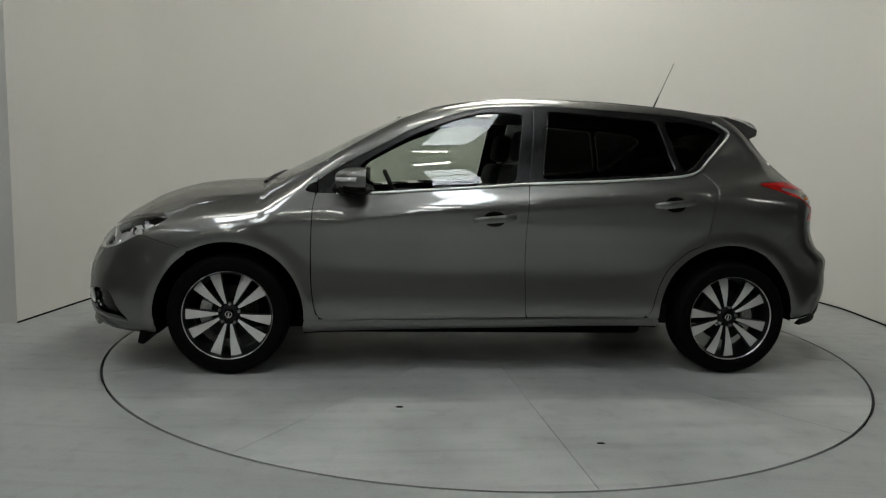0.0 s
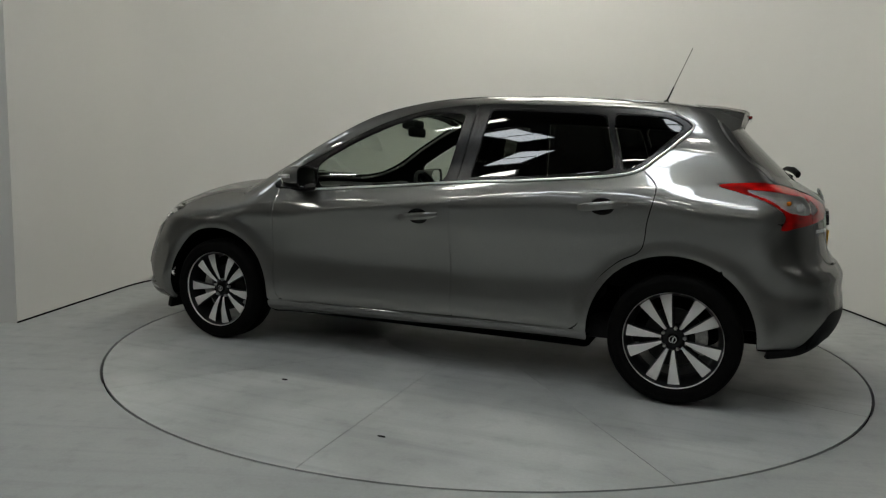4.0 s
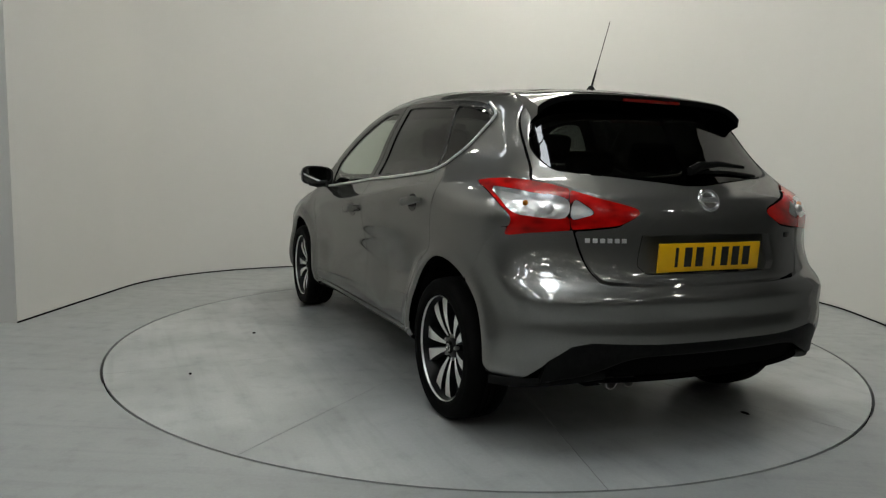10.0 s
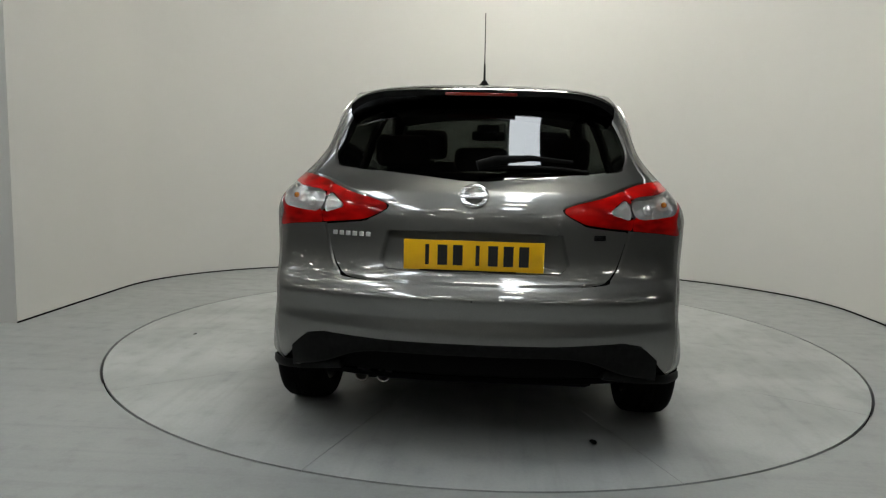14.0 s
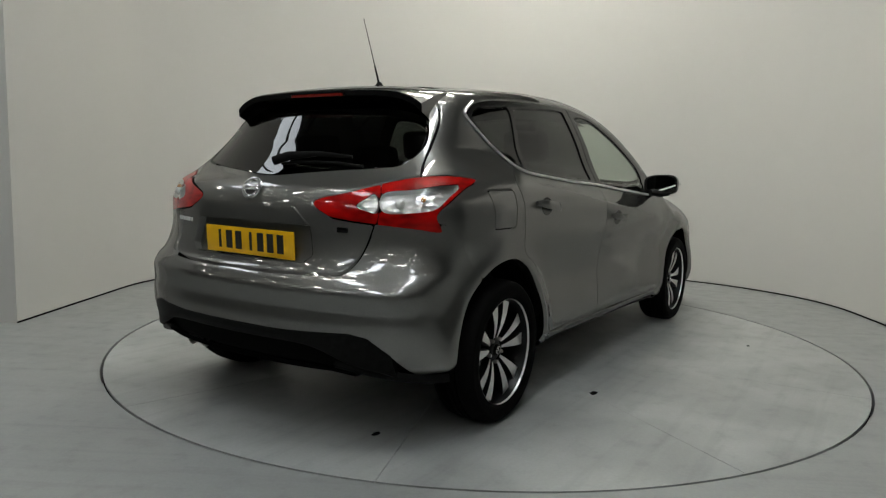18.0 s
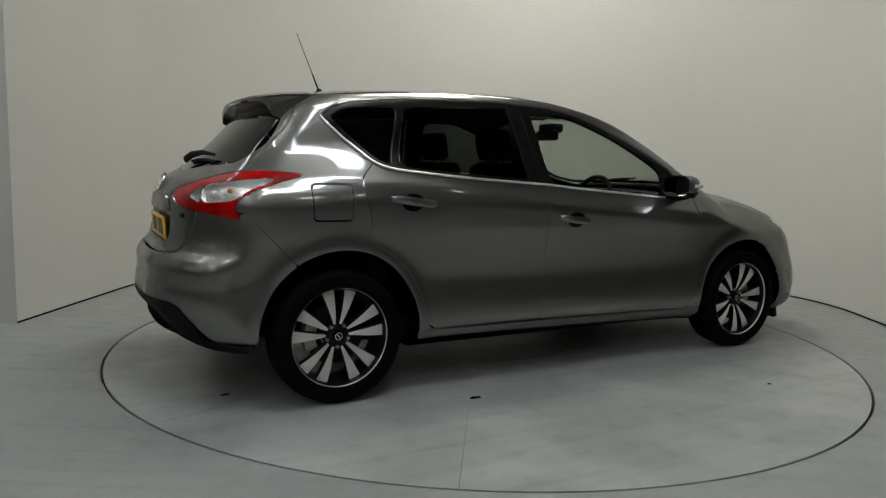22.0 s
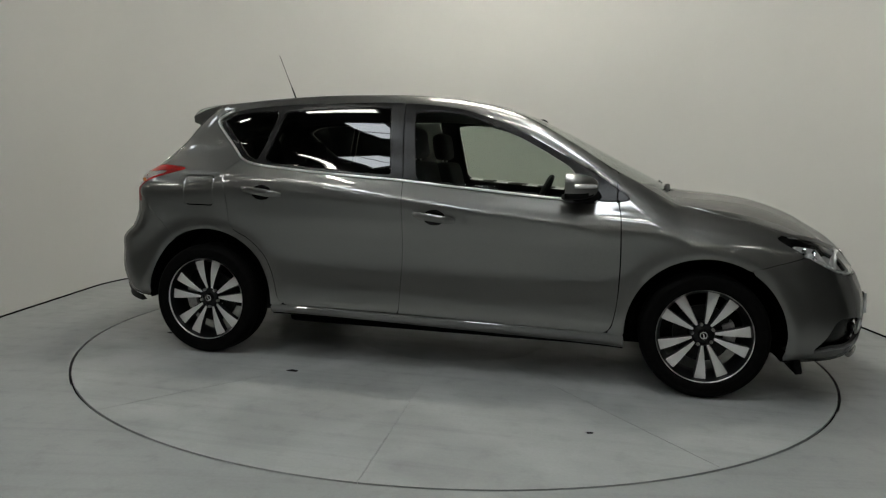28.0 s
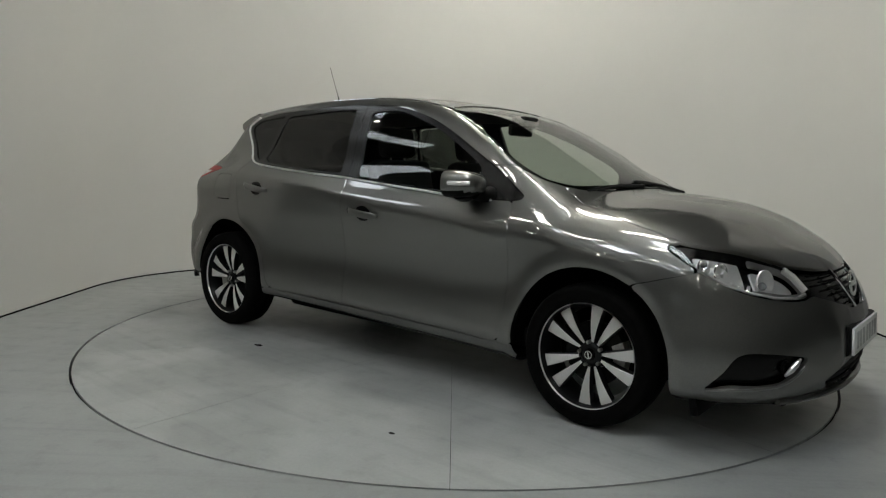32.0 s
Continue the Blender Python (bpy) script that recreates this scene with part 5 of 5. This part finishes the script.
# ---- wheels ----
def spoke_mesh():
    bm = bmesh.new()
    n = 8
    rows = []
    for i in range(n + 1):
        t = i / n
        r = 0.056 + t * 0.168
        half = 0.0058 + 0.0232 * t
        z = 0.052 + 0.016 * t - 0.010 * (2 * t - 1) ** 2
        rows.append([bm.verts.new((r, y, z + dz)) for y, dz in ((-half - 0.004, -0.03), (-half, -0.001), (-half + 0.0015, 0), (half - 0.0015, 0), (half, -0.001), (half + 0.004, -0.03))])
    for a, b in zip(rows, rows[1:]):
        for k in range(5):
            bm.faces.new((a[k], b[k], b[k + 1], a[k + 1]))
    bm.faces.new(rows[0])
    bm.faces.new(rows[-1][::-1])
    bmesh.ops.recalc_face_normals(bm, faces=bm.faces)
    me = bpy.data.meshes.new("spoke")
    bm.to_mesh(me)
    bm.free()
    me.materials.append(ALLOY)
    me.materials.append(RIM_BLACK)
    for f in me.polygons:
        if f.normal.z < 0.6:
            f.material_index = 1
    return me


SPOKE = spoke_mesh()


def wheel():
    hub = new("wheel")
    hub.parent = car
    bm = bmesh.new()
    lathe(bm, [(0.229, -0.085), (0.236, -0.098), (0.262, -0.104), (0.292, -0.099), (0.306, -0.082), (0.311, -0.055), (0.312, -0.032), (0.304, -0.030), (0.304, -0.024), (0.3125, -0.022), (0.3125, -0.004),
               (0.304, -0.003), (0.304, 0.003), (0.3125, 0.004), (0.3125, 0.022), (0.304, 0.024), (0.304, 0.030), (0.312, 0.032), (0.311, 0.055), (0.306, 0.082), (0.292, 0.099), (0.282, 0.1015), (0.278, 0.1005), (0.262, 0.104), (0.246, 0.1025), (0.243, 0.101), (0.236, 0.098), (0.229, 0.085)], 96, closed=True)
    part("tyre", bm, RUBBER, hub)
    bm = bmesh.new()
    lathe(bm, [(0.2305, 0.084), (0.2306, 0.091), (0.2298, 0.0930), (0.2282, 0.091), (0.2274, 0.078)], 96)
    part("rim_lip", bm, ALLOY, hub, "thin bright rim lip")
    bm = bmesh.new()
    lathe(bm, [(0.2270, 0.084), (0.219, 0.060), (0.205, 0.02), (0.20, -0.05), (0.215, -0.08), (0.224, -0.085)], 72)
    part("barrel", bm, RIM_BLACK, hub)
    bm = bmesh.new()
    lathe(bm, [(0.0001, 0.046), (0.030, 0.046), (0.042, 0.041), (0.054, 0.032), (0.060, 0.015), (0.060, -0.03)], 48)
    part("hub_centre", bm, RIM_BLACK, hub)
    bm = bmesh.new()
    lathe(bm, [(0.0001, 0.056), (0.016, 0.057), (0.024, 0.054), (0.027, 0.045)], 32)
    part("hub_cap", bm, GLOSS_BLACK, hub)
    bm = bmesh.new()
    lathe(bm, [(0.014, 0.057), (0.0145, 0.060), (0.018, 0.060), (0.0185, 0.056)], 28)
    box(bm, (0.036, 0.007, 0.004), (0, 0, 0.058), 0.001)
    part("cap_emblem", bm, CHROME, hub, "plain chrome cap mark")
    for k in range(5):
        a = 2 * pi * k / 5
        bm = bmesh.new()
        lathe(bm, [(0.0001, 0.052), (0.006, 0.052), (0.0085, 0.047), (0.0085, 0.03)], 12, Matrix.Translation((0.053 * cos(a + pi / 5), 0.053 * sin(a + pi / 5), 0)))
        part("wheel_nut", bm, STEEL, hub)
        for d in (-14.2, 14.2):
            sp = new("spoke", SPOKE)
            sp.parent = hub
            sp.matrix_basis = pose(0, 0, 0, 0, 0, math.degrees(a) + d)
    bm = bmesh.new()
    lathe(bm, [(0.07, 0.0), (0.142, 0.0), (0.142, -0.022), (0.07, -0.022)], 64, closed=True)
    part("brake_disc", bm, STEEL_DARK, hub)
    bm = bmesh.new()
    line = [(r * cos(a), r * sin(a)) for r, a in [(0.155, radians(q)) for q in range(-28, 29, 7)] + [(0.10, radians(q)) for q in range(28, -29, -7)]]
    prism(bm, line, -0.035, 0.022)
    part("brake_caliper", bm, CALIPER, hub, "bright cast brake caliper")
    return hub


def wheel_pose(x, s, phase):
    return pose(x, s * 0.763, 0.3125, 90 if s < 0 else -90) @ pose(0, 0, 0, 0, 0, phase)


def liner(x, s):
    """The dark plastic tub over a wheel."""
    bm = bmesh.new()
    r, y0, y1 = 0.398, 0.50, 0.80
    arc = [radians(a) for a in range(-2, 185, 6)]
    rows = [[bm.verts.new((x + rr * cos(a), s * y, 0.318 + rr * sin(a))) for a in arc] for rr, y in ((r, y1), (r, y0), (0.05, y0))]
    for a, b in zip(rows, rows[1:]):
        for k in range(len(arc) - 1):
            bm.faces.new((a[k], a[k + 1], b[k + 1], b[k]))
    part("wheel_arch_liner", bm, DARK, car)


def set_caliper(w, phase, x):
    """The caliper sits ahead of a front axle and behind a rear one, however the wheel has stopped."""
    for o in w.children:
        if o.name.startswith("brake_caliper"):
            o.matrix_basis = pose(0, 0, 0, 0, 0, (0 if x > 0 else 180) - phase)


first = wheel()
first.matrix_basis = wheel_pose(WHEELS, 1, 86)
for x, s, phase in ((-WHEELS - 0.008, 1, 80), (WHEELS, -1, -77), (-WHEELS, -1, -54)):
    set_caliper(copy_thing(first, wheel_pose(x, s, phase)), phase, x)
set_caliper(first, 86, WHEELS)
for x in (1.345, -1.335):
    for s in (1, -1):
        liner(x, s)

# ---- floor pan and cabin ----
def cabin():
    bm = bmesh.new()
    box(bm, (2.25, 1.42, 0.10), (-0.15, 0, 0.30), 0.02)
    part("floor_pan", bm, CABIN, car)
    # slabs added low under the floor to block light and keep the shadow black
    bm = bmesh.new()
    box(bm, (1.86, 1.30, 0.08), (0.0, 0, 0.215), 0.03)
    box(bm, (1.20, 0.98, 0.07), (1.47, 0, 0.205), 0.02)
    box(bm, (1.00, 0.96, 0.08), (-1.40, 0, 0.290), 0.03)
    part("belly_light_block", bm, DARK, car)
    # dashboard: a rolled shelf under the windscreen
    bm = bmesh.new()
    rows = []
    for y in np.linspace(-0.70, 0.70, 21):
        k = abs(y) / 0.7
        hump = 0.03 * math.exp(-((y + 0.36) / 0.17) ** 2)
        prof = [(1.06 - 0.14 * k * k, 0.985 - 0.02 * k), (0.88 - 0.10 * k * k, 0.985 - 0.02 * k), (0.72 - 0.05 * k, 0.965 + hump), (0.62, 0.93 + hump), (0.58, 0.86), (0.62, 0.70), (0.72, 0.50)]
        rows.append([bm.verts.new((x, y, z)) for x, z in prof])
    for a, b in zip(rows, rows[1:]):
        for k in range(len(a) - 1):
            bm.faces.new((a[k], a[k + 1], b[k + 1], b[k]))
    part("dashboard", bm, CABIN, car)
    # steering wheel on the right
    c = Vector((0.47, -0.37, 0.90))
    m = Matrix.Translation(c) @ Euler((0, radians(-66), 0)).to_matrix().to_4x4()
    bm = bmesh.new()
    ring = []
    for i in range(36):
        a = 2 * pi * i / 36
        ring.append([bm.verts.new(m @ Vector(((0.178 + 0.015 * cos(b)) * cos(a), (0.178 + 0.015 * cos(b)) * sin(a), 0.015 * sin(b)))) for b in np.linspace(0, 2 * pi, 8, endpoint=False)])
    for i in range(36):
        p, q = ring[i], ring[(i + 1) % 36]
        for k in range(8):
            bm.faces.new((p[k], q[k], q[(k + 1) % 8], p[(k + 1) % 8]))
    steer = part("steering_wheel", bm, CABIN, car, "dark steering wheel")
    bm = bmesh.new()
    box(bm, (0.13, 0.15, 0.05), (0, 0, 0), 0.02)
    box(bm, (0.05, 0.34, 0.02), (0, 0, 0), 0.006)
    box(bm, (0.16, 0.04, 0.02), (-0.09, 0, 0), 0.006)
    bmesh.ops.transform(bm, matrix=m, verts=bm.verts)
    part("wheel_boss", bm, CABIN, steer)
    bm = bmesh.new()
    tube(bm, [Vector((0.49, -0.37, 0.89)), Vector((0.66, -0.37, 0.82))], 0.04, 12)
    part("steering_column", bm, CABIN, car)
    # mirror at the top of the screen
    bm = bmesh.new()
    box(bm, (0.03, 0.23, 0.065), (0.40, 0, 1.325), 0.014)
    inner = part("interior_mirror", bm, CABIN, car)
    bm = bmesh.new()
    tube(bm, [Vector((0.40, 0, 1.34)), Vector((0.46, 0, 1.385))], 0.014, 8)
    part("mirror_stalk", bm, CABIN, inner)
    bm = bmesh.new()
    box(bm, (0.10, 0.16, 0.06), (0.43, 0, 1.375), 0.02)
    part("sensor_cover", bm, CABIN, inner)


cabin()


def seat_shell(bm, x, y, width, back_h):
    box(bm, (0.50, width, 0.16), (x + 0.22, y, 0.50), 0.05, None, 3)
    lean = Euler((0, radians(-14), 0)).to_matrix()
    box(bm, (0.13, width * 0.96, back_h), (x - 0.06 - 0.08, y, 0.50 + back_h / 2), 0.05, lean, 3)


def front_seat(y):
    bm = bmesh.new()
    seat_shell(bm, -0.02, y, 0.50, 0.64)
    seat = part("front_seat", bm, FABRIC, car, "dark fabric seat")
    bm = bmesh.new()
    lean = Euler((0, radians(-10), 0)).to_matrix()
    box(bm, (0.10, 0.27, 0.18), (-0.255, y, 1.235), 0.04, lean, 3)
    part("headrest", bm, FABRIC, seat)
    for d in (-0.06, 0.06):
        bm = bmesh.new()
        tube(bm, [Vector((-0.235, y + d, 1.09)), Vector((-0.25, y + d, 1.18))], 0.006, 8)
        part("headrest_post", bm, STEEL, seat)


front_seat(0.37)
front_seat(-0.37)


def rear_seat():
    bm = bmesh.new()
    seat_shell(bm, -0.95, 0, 1.26, 0.58)
    seat = part("rear_seat", bm, FABRIC, car, "dark fabric rear bench")
    for y in (0.38, 0.0, -0.38):
        bm = bmesh.new()
        box(bm, (0.09, 0.26, 0.15 if y else 0.11), (-1.20, y, 1.175 if y else 1.14), 0.035, Euler((0, radians(-12), 0)).to_matrix(), 3)
        part("headrest", bm, FABRIC, seat)
    bm = bmesh.new()
    box(bm, (0.42, 1.10, 0.03), (-1.48, 0, 0.99), 0.01)
    part("parcel_shelf", bm, CABIN, car)
    bm = bmesh.new()
    box(bm, (0.75, 1.05, 0.45), (-1.42, 0, 0.55), 0.03)
    part("boot_lining", bm, CABIN, car)
    bm = bmesh.new()
    rows = [[bm.verts.new((x, y, float(LINE["crown"](np.array([x]))[0]) - 0.045 - 0.06 * (y / 0.55) ** 2)) for y in np.linspace(-0.55, 0.55, 9)] for x in np.linspace(0.2, -1.35, 12)]
    for a, b in zip(rows, rows[1:]):
        for k in range(8):
            bm.faces.new((a[k], a[k + 1], b[k + 1], b[k]))
    part("headlining", bm, HEADLINER, car)


rear_seat()


def motions():
    rows_car, rows_table = [], []
    for t, a in TURN:
        q = radians(a)
        ox, oy = CAR_AT
        rows_car.append((t, pose(cos(q) * ox - sin(q) * oy, sin(q) * ox + cos(q) * oy, 0, 0, 0, a)))
        rows_table.append((t, pose(0, 0, 0, 0, 0, a)))
    walk(car, rows_car)
    walk(table, rows_table)


motions()
